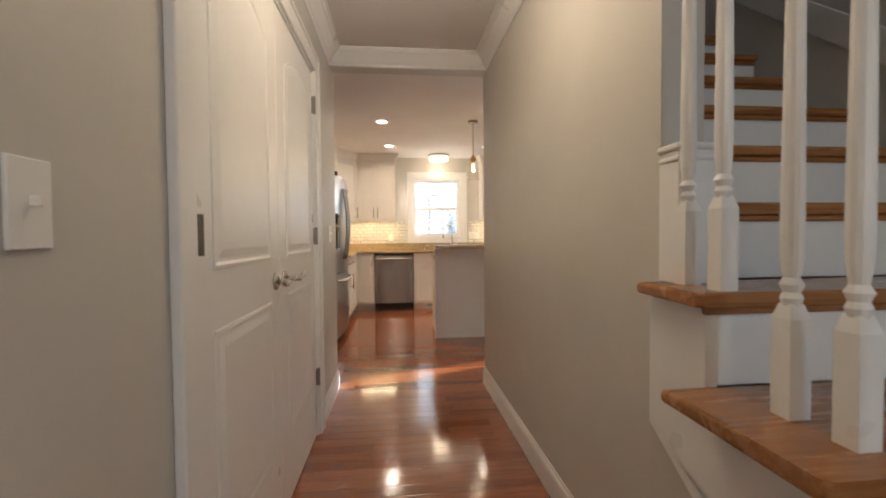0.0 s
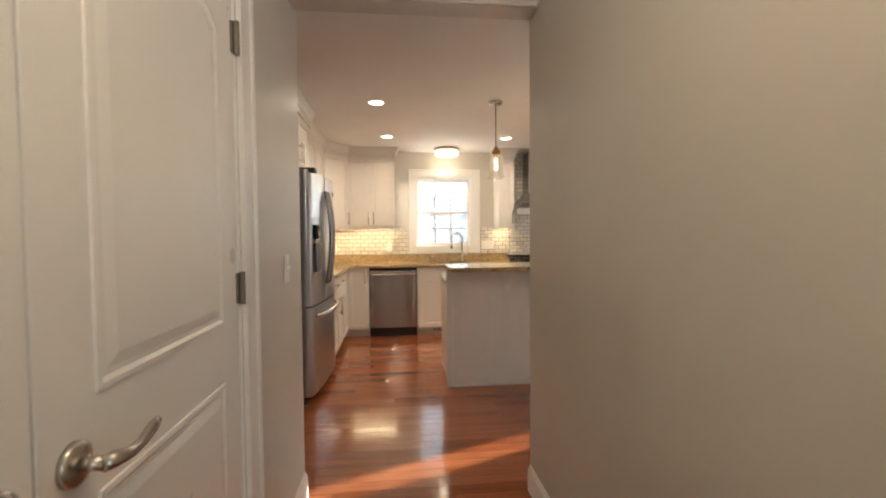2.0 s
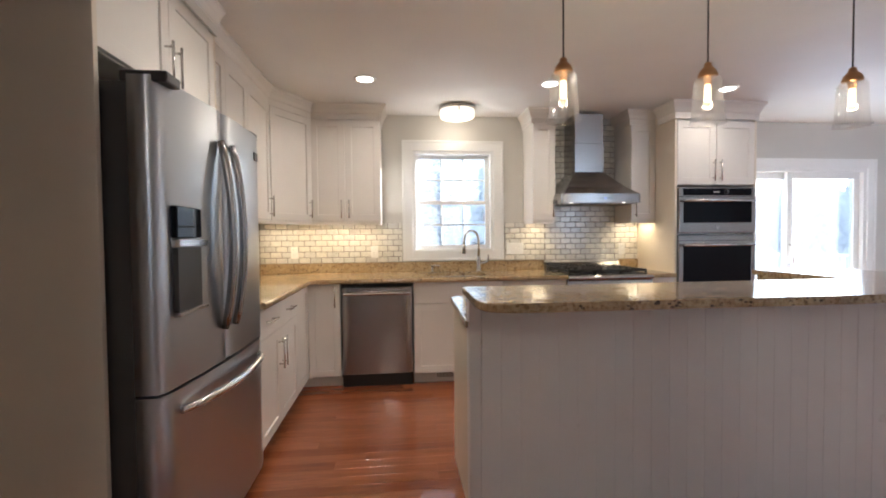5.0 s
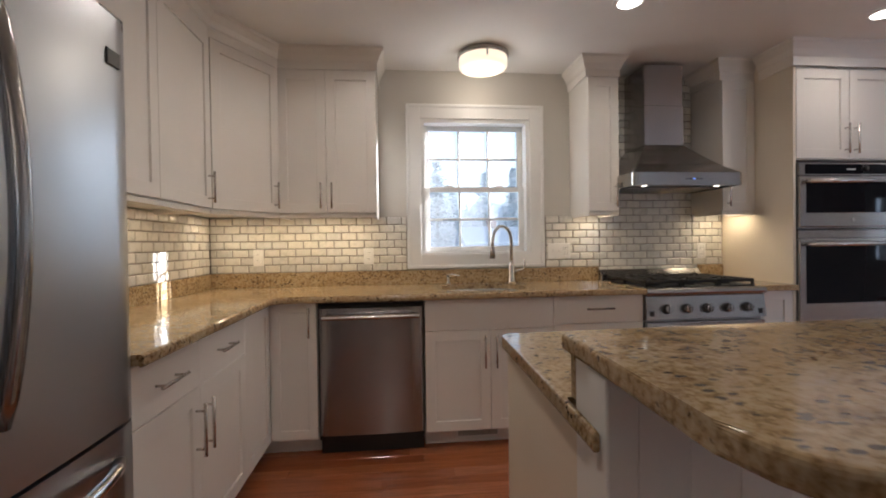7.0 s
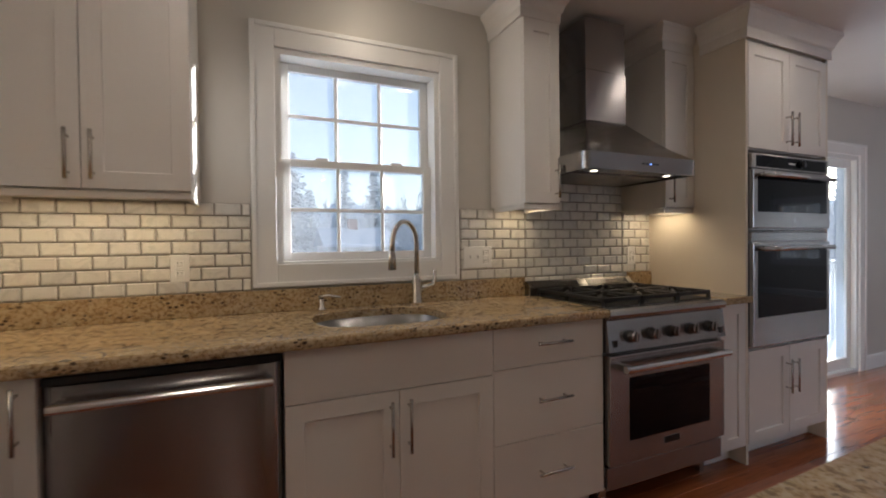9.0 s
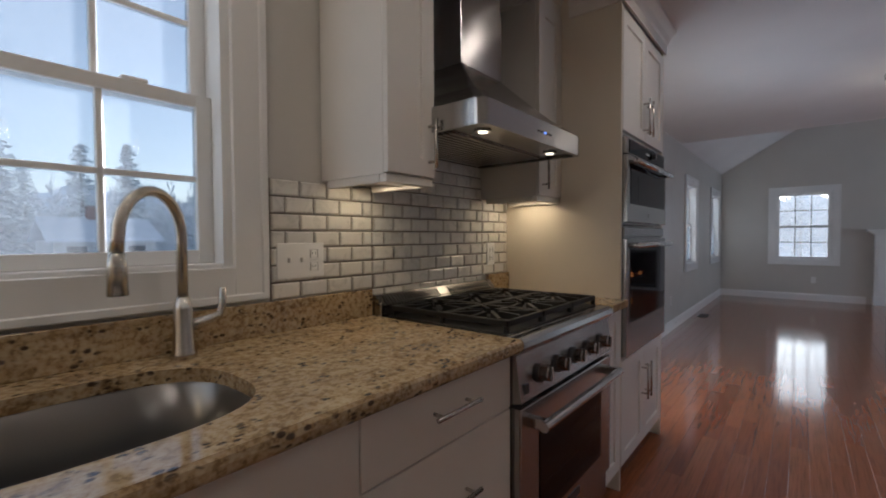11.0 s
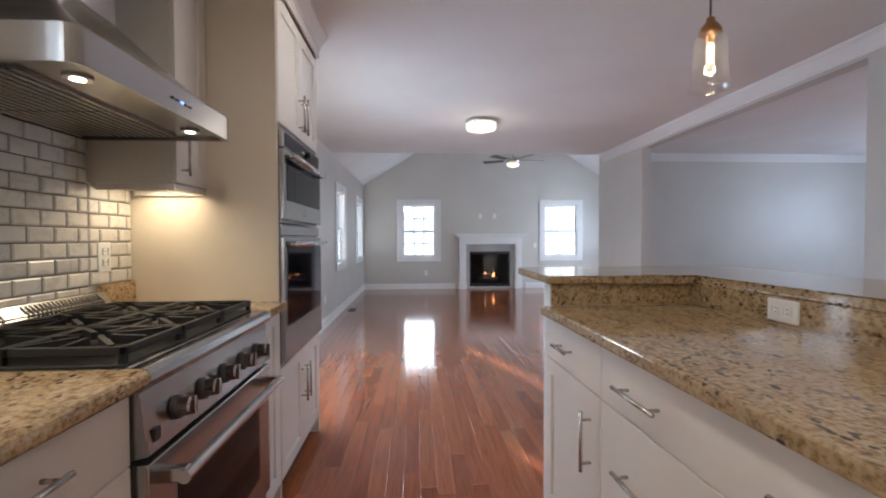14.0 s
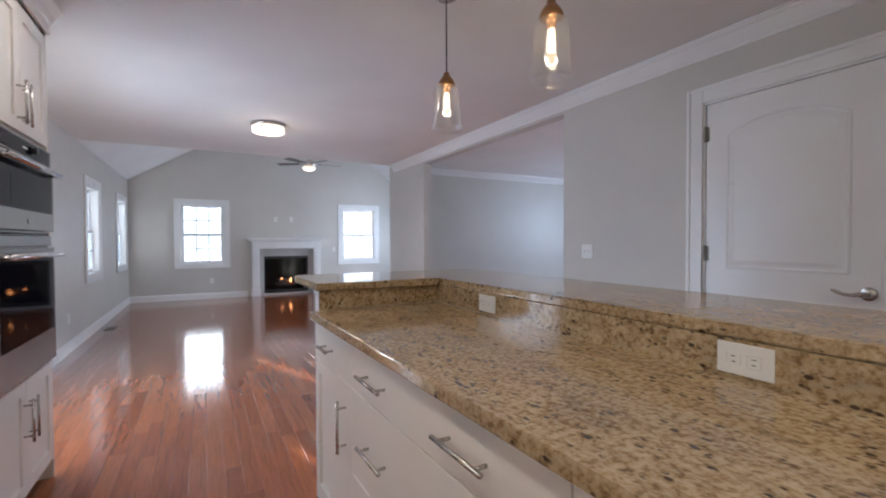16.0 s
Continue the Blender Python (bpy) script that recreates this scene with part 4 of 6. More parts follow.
def oven(z0, z1, panel, label):
    F = SK
    o = thing("wall_oven", label, "oven", (2.998, FRONT, z0), "built-in ovens")
    part("body", fbox(bmesh.new(), F, 2.63, 3.366, -0.5, 0.016, z0 + 0.002, z1 - 0.002), STEEL_H, o)
    top = z1
    if panel:
        part("control_panel", fbox(bmesh.new(), F, 2.632, 3.364, 0.0165, 0.034, z1 - 0.085, z1 - 0.004, 0.003), STEEL_H, o)
        part("control_glass", fbox(bmesh.new(), F, 2.672, 3.330, 0.034, 0.0365, z1 - 0.076, z1 - 0.014, 0.001), BLACK_GLASS, o, "black glass control panel")
        part("knob", tube(bmesh.new(), [F.at(3.08, 0.036, z1 - 0.043), F.at(3.08, 0.055, z1 - 0.043)], 0.018, 14), BLACK, o, "", True)
        part("display", fbox(bmesh.new(), F, 2.96, 3.02, 0.0366, 0.0372, z1 - 0.050, z1 - 0.042), PLATE, o)
        top = z1 - 0.092
    else:
        part("vent_strip", fbox(bmesh.new(), F, 2.632, 3.364, 0.0165, 0.030, z1 - 0.055, z1 - 0.006, 0.003), STEEL_H, o)
        top = z1 - 0.062
    door = part("door", fbox(bmesh.new(), F, 2.632, 3.364, 0.0165, 0.042, z0 + 0.012, top, 0.004, 2), STEEL_H, o)
    lo = z0 + (0.10 if panel else 0.17)
    part("window", fbox(bmesh.new(), F, 2.672, 3.326, 0.042, 0.0445, lo, top - 0.028, 0.001), BLACK_GLASS, door, "black oven glass")
    if panel:
        part("inner_window", fbox(bmesh.new(), F, 2.79, 3.20, 0.0445, 0.0452, lo + 0.02, top - 0.09), BLACK_GLASS, door)
        part("badge", tube(bmesh.new(), [F.at(2.998, 0.042, z0 + 0.055), F.at(2.998, 0.0445, z0 + 0.055)], 0.013, 16), CHROME, door)
    bm = bmesh.new()
    zz = top - 0.032
    tube(bm, [F.at(2.665, 0.078, zz), F.at(3.331, 0.078, zz)], 0.013, 12)
    for u in (2.675, 3.321):
        tube(bm, [F.at(u, 0.04, zz), F.at(u, 0.078, zz)], 0.011, 10)
    part("handle", bm, CHROME, door, "polished bar handle", True)


oven(1.262, 1.682, True, "stainless built-in microwave oven with black glass door")
oven(0.622, 1.258, False, "stainless built-in wall oven with black glass door")


def gas_range():
    a, b = 1.611, 2.389
    F = Face(0, 7.545, (1, 0), (0, -1))
    r = thing("gas_range", "professional stainless steel gas range with cast iron grates", "range", ((a + b) / 2, 7.85, 0))
    bm = fbox(bmesh.new(), F, a, b, -0.60, -0.012, 0.10, 0.90)
    part("body", bm, STEEL_H, r)
    bm = bmesh.new()
    prof = [(-0.012, 0.715), (0.030, 0.725), (0.012, 0.860), (0.030, 0.872), (0.036, 0.886), (0.032, 0.902), (0.018, 0.912), (-0.012, 0.912)]
    va = [bm.verts.new(F.at(a, o, z)) for o, z in prof]
    vb = [bm.verts.new(F.at(b, o, z)) for o, z in prof]
    bm.faces.new(va), bm.faces.new(vb[::-1])
    for k in range(len(prof)):
        j = (k + 1) % len(prof)
        bm.faces.new((va[k], va[j], vb[j], vb[k]))
    cp = part("control_panel", bm, STEEL_H, r)
    for k in range(5):
        u = a + 0.125 + k * (b - a - 0.25) / 4
        bm = bmesh.new()
        tube(bm, [F.at(u, 0.018, 0.785), F.at(u, 0.031, 0.787)], [0.031, 0.029], 20)
        knob = part("knob_ring", bm, BLACK, cp, "black knob ring", True)
        bm = tube(bmesh.new(), [F.at(u, 0.030, 0.786), F.at(u, 0.058, 0.789), F.at(u, 0.062, 0.789)], [0.024, 0.022, 0.018], 18)
        fbox(bm, F, u - 0.005, u + 0.005, 0.055, 0.070, 0.768, 0.811, 0.002)
        part("knob", bm, DARK_STEEL, cp, "polished steel control knob", False)
    for u in (a + 0.035, b - 0.035):
        part("switch", fbox(bmesh.new(), F, u - 0.012, u + 0.012, 0.020, 0.031, 0.745, 0.775, 0.002), BLACK, cp)
    door = part("oven_door", fbox(bmesh.new(), F, a + 0.004, b - 0.004, -0.010, 0.026, 0.215, 0.705, 0.005, 2), STEEL_H, r)
    part("window", fbox(bmesh.new(), F, a + 0.12, b - 0.12, 0.026, 0.0285, 0.315, 0.60, 0.001), BLACK_GLASS, door, "black oven glass")
    part("badge", fbox(bmesh.new(), F, 1.95, 2.05, 0.026, 0.0285, 0.262, 0.292, 0.001), BLACK, door)
    bm = bmesh.new()
    tube(bm, [F.at(a + 0.045, 0.078, 0.655), F.at(b - 0.045, 0.078, 0.655)], 0.0155, 14)
    for u in (a + 0.065, b - 0.065):
        fbox(bm, F, u - 0.014, u + 0.014, 0.024, 0.082, 0.637, 0.673, 0.006, 2)
    part("handle", bm, CHROME, door, "thick polished tube handle")
    part("kick_panel", fbox(bmesh.new(), F, a + 0.004, b - 0.004, -0.04, 0.010, 0.10, 0.205, 0.004), STEEL_H, r)
    for u in (a + 0.05, b - 0.05):
        for o in (-0.08, -0.52):
            part("leg", tube(bmesh.new(), [F.at(u, o, 0), F.at(u, o, 0.10)], 0.022, 12), CHROME, r)
    part("cooktop", fbox(bmesh.new(), F, a + 0.001, b - 0.001, -0.60, -0.014, 0.9005, 0.912, 0.003), STEEL_H, r)
    part("burner_pan", fbox(bmesh.new(), F, a + 0.022, b - 0.022, -0.545, -0.030, 0.9125, 0.917, 0.002), IRON, r)
    bm = fbox(bmesh.new(), F, a, b, -0.612, -0.560, 0.9125, 0.965, 0.004)
    hexa(bm, [F.at(a, -0.612, 0.962), F.at(b, -0.612, 0.962), F.at(b, -0.556, 0.952), F.at(a, -0.556, 0.952), F.at(a, -0.612, 0.992), F.at(b, -0.612, 0.992), F.at(b, -0.590, 0.990), F.at(a, -0.590, 0.990)])
    bg = part("back_guard", bm, STEEL_H, r, "low slotted steel back guard")
    for k in range(44):
        u = a + 0.03 + k * (b - a - 0.06) / 44
        if abs(k - 21.5) < 2:
            continue
        part("slot", hexa(bmesh.new(), [F.at(u, -0.5585, 0.956), F.at(u + 0.009, -0.5585, 0.956), F.at(u + 0.009, -0.5545, 0.956), F.at(u, -0.5545, 0.956),
                                        F.at(u, -0.5895, 0.986), F.at(u + 0.009, -0.5895, 0.986), F.at(u + 0.009, -0.5865, 0.987), F.at(u, -0.5865, 0.987)]), SHADOW_GAP, bg)
    w = (b - a - 0.05) / 3
    for k in range(3):
        u0, u1 = a + 0.025 + k * w + 0.002, a + 0.025 + (k + 1) * w - 0.002
        for o in ((-0.17, -0.41)):
            u = (u0 + u1) / 2
            p = F.at(u, o, 0)
            part("burner", lathe(bmesh.new(), p.x, p.y, [(0.052, 0.9175), (0.050, 0.930), (0.036, 0.932), (0.036, 0.938), (0.030, 0.941)], 20), IRON, r, "", True)
        bm = bmesh.new()
        z0, z1 = 0.936, 0.955
        bar = lambda p, q, s, t: fbox(bm, F, p, q, s, t, z0, z1, 0.002)
        for o in (-0.532, -0.297, -0.283, -0.045):
            bar(u0, u1, o, o + 0.013)
        for u in (u0, u1 - 0.013):
            bar(u, u + 0.013, -0.532, -0.032)
        for oc in (-0.17, -0.41):
            uc = (u0 + u1) / 2
            for i in range(8):
                an = i * math.pi / 4
                d1, d2 = 0.034, 0.112 if i % 2 == 0 else 0.135
                if i % 4 == 0:
                    d2 = (u1 - u0) / 2 - 0.006
                pu, po = math.cos(an), math.sin(an)
                c0, c1 = (uc + pu * d1, oc + po * d1), (uc + pu * d2, oc + po * d2)
                nx, no = -po * 0.0068, pu * 0.0068
                hexa(bm, [F.at(c0[0] - nx, c0[1] - no, z0), F.at(c1[0] - nx, c1[1] - no, z0), F.at(c1[0] + nx, c1[1] + no, z0), F.at(c0[0] + nx, c0[1] + no, z0),
                          F.at(c0[0] - nx, c0[1] - no, z1 + 0.004), F.at(c1[0] - nx, c1[1] - no, z1), F.at(c1[0] + nx, c1[1] + no, z1), F.at(c0[0] + nx, c0[1] + no, z1 + 0.004)])
        for u in (u0 + 0.006, u1 - 0.006):
            for o in (-0.525, -0.29, -0.04):
                fbox(bm, F, u - 0.007, u + 0.007, o - 0.007, o + 0.007, 0.9172, z0 + 0.002)
        part("grate", bm, IRON, r, "black cast iron grate")


gas_range()


def range_hood():
    cx, a, b = 1.975, 1.60, 2.345
    h = thing("range_hood", "stainless steel pyramid chimney hood above the range", "range hood", (cx, 7.9, 1.55))
    y0, y1 = 7.635, 8.164
    rim = rounded([(a, y0), (b, y0), (b, y1), (a, y1)], [0.035, 0.035, 0, 0], 6)
    bm = bmesh.new()
    inner = [(cx + (x - cx) * 0.965, y1 - (y1 - y) * 0.965) for x, y in rim]
    rows = [[bm.verts.new((x, y, z)) for x, y in ring] for ring, z in ((inner, 1.575), (inner, 1.552), (rim, 1.552), (rim, 1.632))]
    for p, q in zip(rows, rows[1:]):
        for i in range(len(p)):
            bm.faces.new((p[i], p[(i + 1) % len(p)], q[(i + 1) % len(p)], q[i]))
    part("rim", bm, STEEL_H, h, "rounded steel rim")
    bm = bmesh.new()
    ca, cb, cy = cx - 0.152, cx + 0.132, 7.885
    low = [bm.verts.new((x, y, 1.632)) for x, y in rim]
    rings = [low]
    n = len(rim)
    for t in (0.3, 0.6, 0.85, 1.0):
        z = 1.632 + 0.225 * t
        s = t ** 0.85
        ring = []
        for x, y in rim:
            tx = ca if x < cx else cb
            ty = cy if y < 7.9 else y1
            ring.append(bm.verts.new((x + (tx - x) * s, y + (ty - y) * s, z)))
        rings.append(ring)
    for p, q in zip(rings, rings[1:]):
        for i in range(n):
            bm.faces.new((p[i], p[(i + 1) % n], q[(i + 1) % n], q[i]))
    part("canopy", bm, STEEL, h, "sloped brushed steel canopy")
    bm = box(ca, cb, cy, y1, 1.857, 2.13, 0.002)
    part("chimney", bm, STEEL, h)
    part("chimney", box(ca + 0.004, cb - 0.004, cy + 0.004, y1, 2.13, CEIL - 0.03, 0.002), STEEL, h)
    part("underside", box(a + 0.02, b - 0.02, y0 + 0.02, y1, 1.562, 1.574), STEEL_H, h)
    for fa, fb in ((a + 0.06, cx - 0.004), (cx + 0.004, b - 0.06)):
        fil = part("baffle_filter", box(fa, fb, 7.80, 8.13, 1.5618, 1.5622), BLACK, h, "ribbed steel baffle filter")
        for k in range(13):
            y = 7.80 + k * 0.026
            part("baffle", box(fa, fb, y, y + 0.017, 1.5535, 1.5616, 0.001), STEEL_H, fil)
    for x in (1.72, 2.22):
        l = part("light_ring", lathe(bmesh.new(), x, 7.72, [(0.030, 1.556), (0.030, 1.5615), (0.022, 1.5618), (0.020, 1.557)], 20), CHROME, h)
        part("lens", lathe(bmesh.new(), x, 7.72, [(0.016, 1.5545), (0.016, 1.5575)], 18), LIT_HOOD, l, "lit halogen lens")
    for k in range(5):
        x = 1.95 + k * 0.024
        part("button", box(x, x + 0.012, y0 - 0.003, y0 + 0.001, 1.588, 1.594), BLUE_LED if k == 2 else BLACK, h)


range_hood()


def fridge():
    y0, y1 = 5.362, 6.270
    F = Face(-0.574, 0, (0, 1), (1, 0))
    f = thing("refrigerator", "large stainless french-door refrigerator with bottom freezer", "refrigerator", (-1.05, (y0 + y1) / 2, 0))
    part("body", fbox(bmesh.new(), F, y0 + 0.008, 6.250, -0.80, -0.125, 0.03, 1.765), RUBBER, f, "dark grey painted cabinet")
    for u in (y0 + 0.06, y1 - 0.06):
        for o in (-0.70, -0.12):
            part("foot", tube(bmesh.new(), [F.at(u, o, 0.0), F.at(u, o, 0.03)], 0.02, 10), BLACK, f)
    mid = 5.806
    # the doors bow, and the refrigerator stands a little askew
    bow = lambda u: 0.022 * (1 - ((2 * u - y0 - y1) / (y1 - y0)) ** 2) - 0.045 * (y1 - u) / (y1 - y0)

    def curved(u0, u1, z0, z1, name):
        """A door whose front bows over the whole width of the fridge."""
        bm = bmesh.new()
        n = 14
        front, back = [], []
        for k in range(n + 1):
            u = u0 + (u1 - u0) * k / n
            e = min(u - u0, u1 - u)
            o = bow(u) - (0.010 * (1 - min(1, e / 0.012)) ** 2)
            front.append((u, o))
            back.append((u, bow(u) - 0.080))
        pts = front + back[::-1]
        lo = [bm.verts.new(F.at(u, o, z0)) for u, o in pts]
        hi = [bm.verts.new(F.at(u, o, z1)) for u, o in pts]
        for i in range(len(pts)):
            j = (i + 1) % len(pts)
            bm.faces.new((lo[i], lo[j], hi[j], hi[i]))
        for ring in (hi, lo[::-1]):
            bm.faces.new([bm.verts.new(v.co) for v in ring])
        ob = part(name, bm, FRIDGE, f, "brushed stainless door")
        for p in ob.data.polygons:
            p.use_smooth = abs(p.normal.z) < 0.5
        return ob

    da = curved(y0, mid - 0.003, 0.755, 1.785, "door")
    db = curved(mid + 0.003, y1, 0.755, 1.785, "door")
    dr = curved(y0, y1, 0.07, 0.745, "freezer_drawer")
    for leaf, s in ((da, -1), (db, 1)):
        bm = bmesh.new()
        pts = []
        for k in range(15):
            t = k / 14
            z = 0.89 + 0.77 * t
            out = 0.012 + 0.042 * math.sin(math.pi * t) ** 0.8
            u = mid + s * 0.052
            pts.append(F.at(u, bow(u) + out, z))
        tube(bm, pts, [0.014] + [0.0165] * 13 + [0.014], 12)
        part("handle", bm, DARK_STEEL, leaf, "bowed polished steel handle", True)
    bm = bmesh.new()
    pts = []
    for k in range(15):
        t = k / 14
        u = y0 + 0.09 + (y1 - y0 - 0.18) * t
        pts.append(F.at(u, bow(u) + 0.008 + 0.05 * math.sin(math.pi * t) ** 0.5, 0.672))
    tube(bm, pts, 0.015, 12)
    part("handle", bm, CHROME, dr, "bowed polished steel handle", True)
    # ice and water dispenser in the first door
    a, b = y0 + 0.068, y0 + 0.293
    o = bow((a + b) / 2)
    bm = fbox(bmesh.new(), F, a, b, o - 0.06, o + 0.007, 1.264, 1.375, 0.004)
    part("dispenser_display", bm, BLACK_GLASS, da, "black glass display")
    part("dispenser_lip", fbox(bmesh.new(), F, a, b, o - 0.03, o + 0.013, 1.232, 1.262, 0.004), CHROME, da)
    part("drip_tray", fbox(bmesh.new(), F, a, b, o - 0.03, o + 0.011, 0.995, 1.012, 0.004), CHROME, da)
    part("dispenser_bay", fbox(bmesh.new(), F, a + 0.003, b - 0.003, o - 0.03, o + 0.0065, 1.013, 1.231), RUBBER, da, "dark recessed bay")
    part("badge", fbox(bmesh.new(), F, y1 - 0.095, y1 - 0.045, 0.0, 0.0085, 1.655, 1.695, 0.002), BLACK, db)
    for u in (y0 + 0.05, y1 - 0.05):
        part("hinge_cover", fbox(bmesh.new(), F, u - 0.045, u + 0.045, -0.15, -0.005, 1.7655, 1.80, 0.004), RUBBER, f)


fridge()
# panels and cabinet round the fridge
enc = thing("fridge_cabinet", "white cabinet over the refrigerator with a tall end panel", "cabinet", (-1.15, 5.88, 0), "kitchen wall cabinets")
part("end_panel", box(DEEP + 0.002, -0.775, 5.335, 5.357, 0, CEIL - 0.004, 0.001), SIDE, enc, "tall cream side panel")
part("end_panel", box(WEST + 0.002, -0.78, 6.2555, 6.2735, 0, CEIL - 0.004, 0.001), SIDE, enc, "tall cream side panel")
FC = Face(-0.80, 0, (0, 1), (1, 0))
part("body", fbox(bmesh.new(), FC, 5.358, 6.255, -0.69, 0, 1.865, CEIL - 0.004), CAB, enc)
for a, b, hu in ((5.358, 5.807, 5.772), (5.807, 6.255, 5.842)):
    shaker(enc, FC, a, b, 1.868, 2.30, "door", (hu, 1.98, 0.17))
part("crown", sweep(bmesh.new(), [(-0.779, 6.273), (-0.779, 5.335), (DEEP + 0.01, 5.335)][::-1], [(-o, z) for o, z in crown_profile(2.304)]), CAB, enc)


# island
BAR0, BAR1 = 1.003, 1.036
IF = Face(0, 6.316, (0.99944, 0.0335), (-0.0335, 0.99944))
isl = thing("kitchen_island", "white panelled kitchen island with raised granite bar", "island", (1.45, 6.0, 0))
bm = box(0.450, 2.545, 5.655, 5.790, 0.0, BAR0 - 0.001)
part("knee_wall", bm, TRIM, isl)
part("knee_wall", box(2.410, 2.545, 5.791, 6.385, 0.0, BAR0 - 0.001), TRIM, isl)
part("corner_post", box(0.434, 0.484, 5.640, 5.705, 0.0, BAR0 - 0.002, 0.003), TRIM, isl)
for k in range(25):
    x = 0.486 + k * 0.0826
    part("bead_board", box(x + 0.0002, min(x + 0.0824, 2.545), 5.645, 5.656, 0.02, BAR0 - 0.004, 0.0009), TRIM, isl)
part("base_trim", box(0.486, 2.545, 5.640, 5.6445, 0.0, 0.02), TRIM, isl)
part("end_panel", box(0.457, 0.475, 5.791, 6.325, 0.0, TOP0 - 0.001, 0.001), SIDE, isl, "cream painted end panel")
part("splash", box(0.450, 2.388, 5.7905, 5.812, TOP1, BAR0 - 0.001), GRANITE, isl, "granite upstand below the bar")
part("splash", box(2.388, 2.4095, 5.7905, 6.40, TOP1, BAR0 - 0.001), GRANITE, isl, "granite upstand below the bar")
bar_out = rounded([(0.430, 5.765), (0.420, 5.288), (2.93, 5.288), (2.93, 6.42), (2.372, 6.42), (2.372, 5.806), (0.430, 5.806)],
                  [0, 0.12, 0.12, 0.05, 0, 0, 0], 7)[1:]
part("bar_top", prism(bmesh.new(), bar_out, BAR0, BAR1, 0.008, 3), GRANITE, isl, "raised polished granite bar top")
low_out = rounded([(0.422, 5.660), (0.447, 6.380), (2.388, 6.445), (2.388, 5.8125), (0.4325, 5.8125), (0.4325, 5.660)], [0, 0.03, 0, 0, 0, 0], 5)
part("worktop", prism(bmesh.new(), low_out, TOP0, TOP1, 0.006, 2), GRANITE, isl, "lower polished granite worktop")
for u0, u1, fr in ((0.477, 0.905, (("drawer", 0.477, 0.905, 0.71, TOP, (0.69, 0.80, 0.17, False)), ("door", 0.477, 0.905, TOE, 0.71, (0.86, 0.57, 0.19)))),
                   (0.905, 1.915, (("drawer", 0.905, 1.915, 0.71, TOP, ((1.19, 0.79, 0.19, False), (1.69, 0.79, 0.19, False))),
                                   ("drawer", 0.905, 1.915, 0.41, 0.71, ((1.19, 0.56, 0.19, False), (1.69, 0.56, 0.19, False))),
                                   ("drawer", 0.905, 1.915, TOE, 0.41, ((1.19, 0.27, 0.19, False), (1.69, 0.27, 0.19, False))))),
                   (1.915, 2.408, (("drawer", 1.915, 2.408, 0.71, TOP, (2.19, 0.79, 0.13, False)), ("door", 1.915, 2.408, TOE, 0.71, (1.985, 0.55, 0.19))))):
    base_unit(IF, u0, u1, 0.50, fr, "white shaker island cabinet with brushed bar handles")


def outlet(F, u, z, label, wide=False, sockets=1, switch=0, o=0.0):
    w, h = (0.115, 0.07) if wide else (0.07 * (sockets + switch if sockets + switch > 1 else 1) * (0.82 if sockets + switch > 1 else 1), 0.115)
    p = thing("wall_plate", label, "switch plate" if switch and not sockets else "outlet", F.at(u, o, z - h / 2))
    part("plate", fbox(bmesh.new(), F, u - w / 2, u + w / 2, o + 0.0005, o + 0.0065, z - h / 2, z + h / 2, 0.0025, 2), PLATE, p)
    n = sockets + switch
    for k in range(n):
        c = u + (k - (n - 1) / 2) * 0.046
        if k < switch:
            part("toggle", fbox(bmesh.new(), F, c - 0.005, c + 0.005, o + 0.0065, o + 0.019, z - 0.004, z + 0.010, 0.002), PLATE, p)
            continue
        for s in (-1, 1):
            su, sz = (c + s * 0.021, z) if wide else (c, z + s * 0.021)
            part("socket", fbox(bmesh.new(), F, su - 0.0145, su + 0.0145, o + 0.0064, o + 0.0085, sz - 0.0145, sz + 0.0145, 0.004, 2), PLATE, p)
            bm = bmesh.new()
            for d in (-0.006, 0.006):
                if wide:
                    fbox(bm, F, su - 0.004, su + 0.004, o + 0.0084, o + 0.0089, sz + d - 0.001, sz + d + 0.001)
                else:
                    fbox(bm, F, su + d - 0.001, su + d + 0.001, o + 0.0084, o + 0.0089, sz - 0.002, sz + 0.006)
            part("slot", bm, SHADOW_GAP, p)
    return p


sock = "white double electrical outlet on the wall"
ISPL = Face(0, 5.812, (1, 0), (0, 1))
for x in (1.935, 0.945):
    outlet(ISPL, x, 0.9605, "white sideways outlet in the granite upstand of the island", True)
TN = Face(0, NORTH - 0.012, (1, 0), (0, -1))
outlet(TN, 1.31, 1.135, "wide white plate with switch and outlets on tiles", sockets=1, switch=2)
for x in (-0.83, -0.08, 2.43):
    outlet(TN, x, 1.12, "white outlet on the marble tiles")
outlet(Face(WEST + 0.012, 0, (0, 1), (1, 0)), 7.55, 1.12, "white outlet on the marble tiles")
outlet(HL, 1.428, 1.178, "white toggle light switch on the hall wall", sockets=0, switch=1)
outlet(HL, 3.90, 1.155, "white toggle light switch on the hall wall", sockets=0, switch=1)
outlet(S, 2.98, 1.13, "white light switch plate on the grey wall", sockets=0, switch=2)
outlet(E, 6.72, 0.38, sock)
outlet(E, 4.10, 1.02, sock)
for y in (5.42, 5.08):
    outlet(E, y, 1.72, "white outlet above the mantel for a television")
outlet(N, 6.6, 0.38, sock)


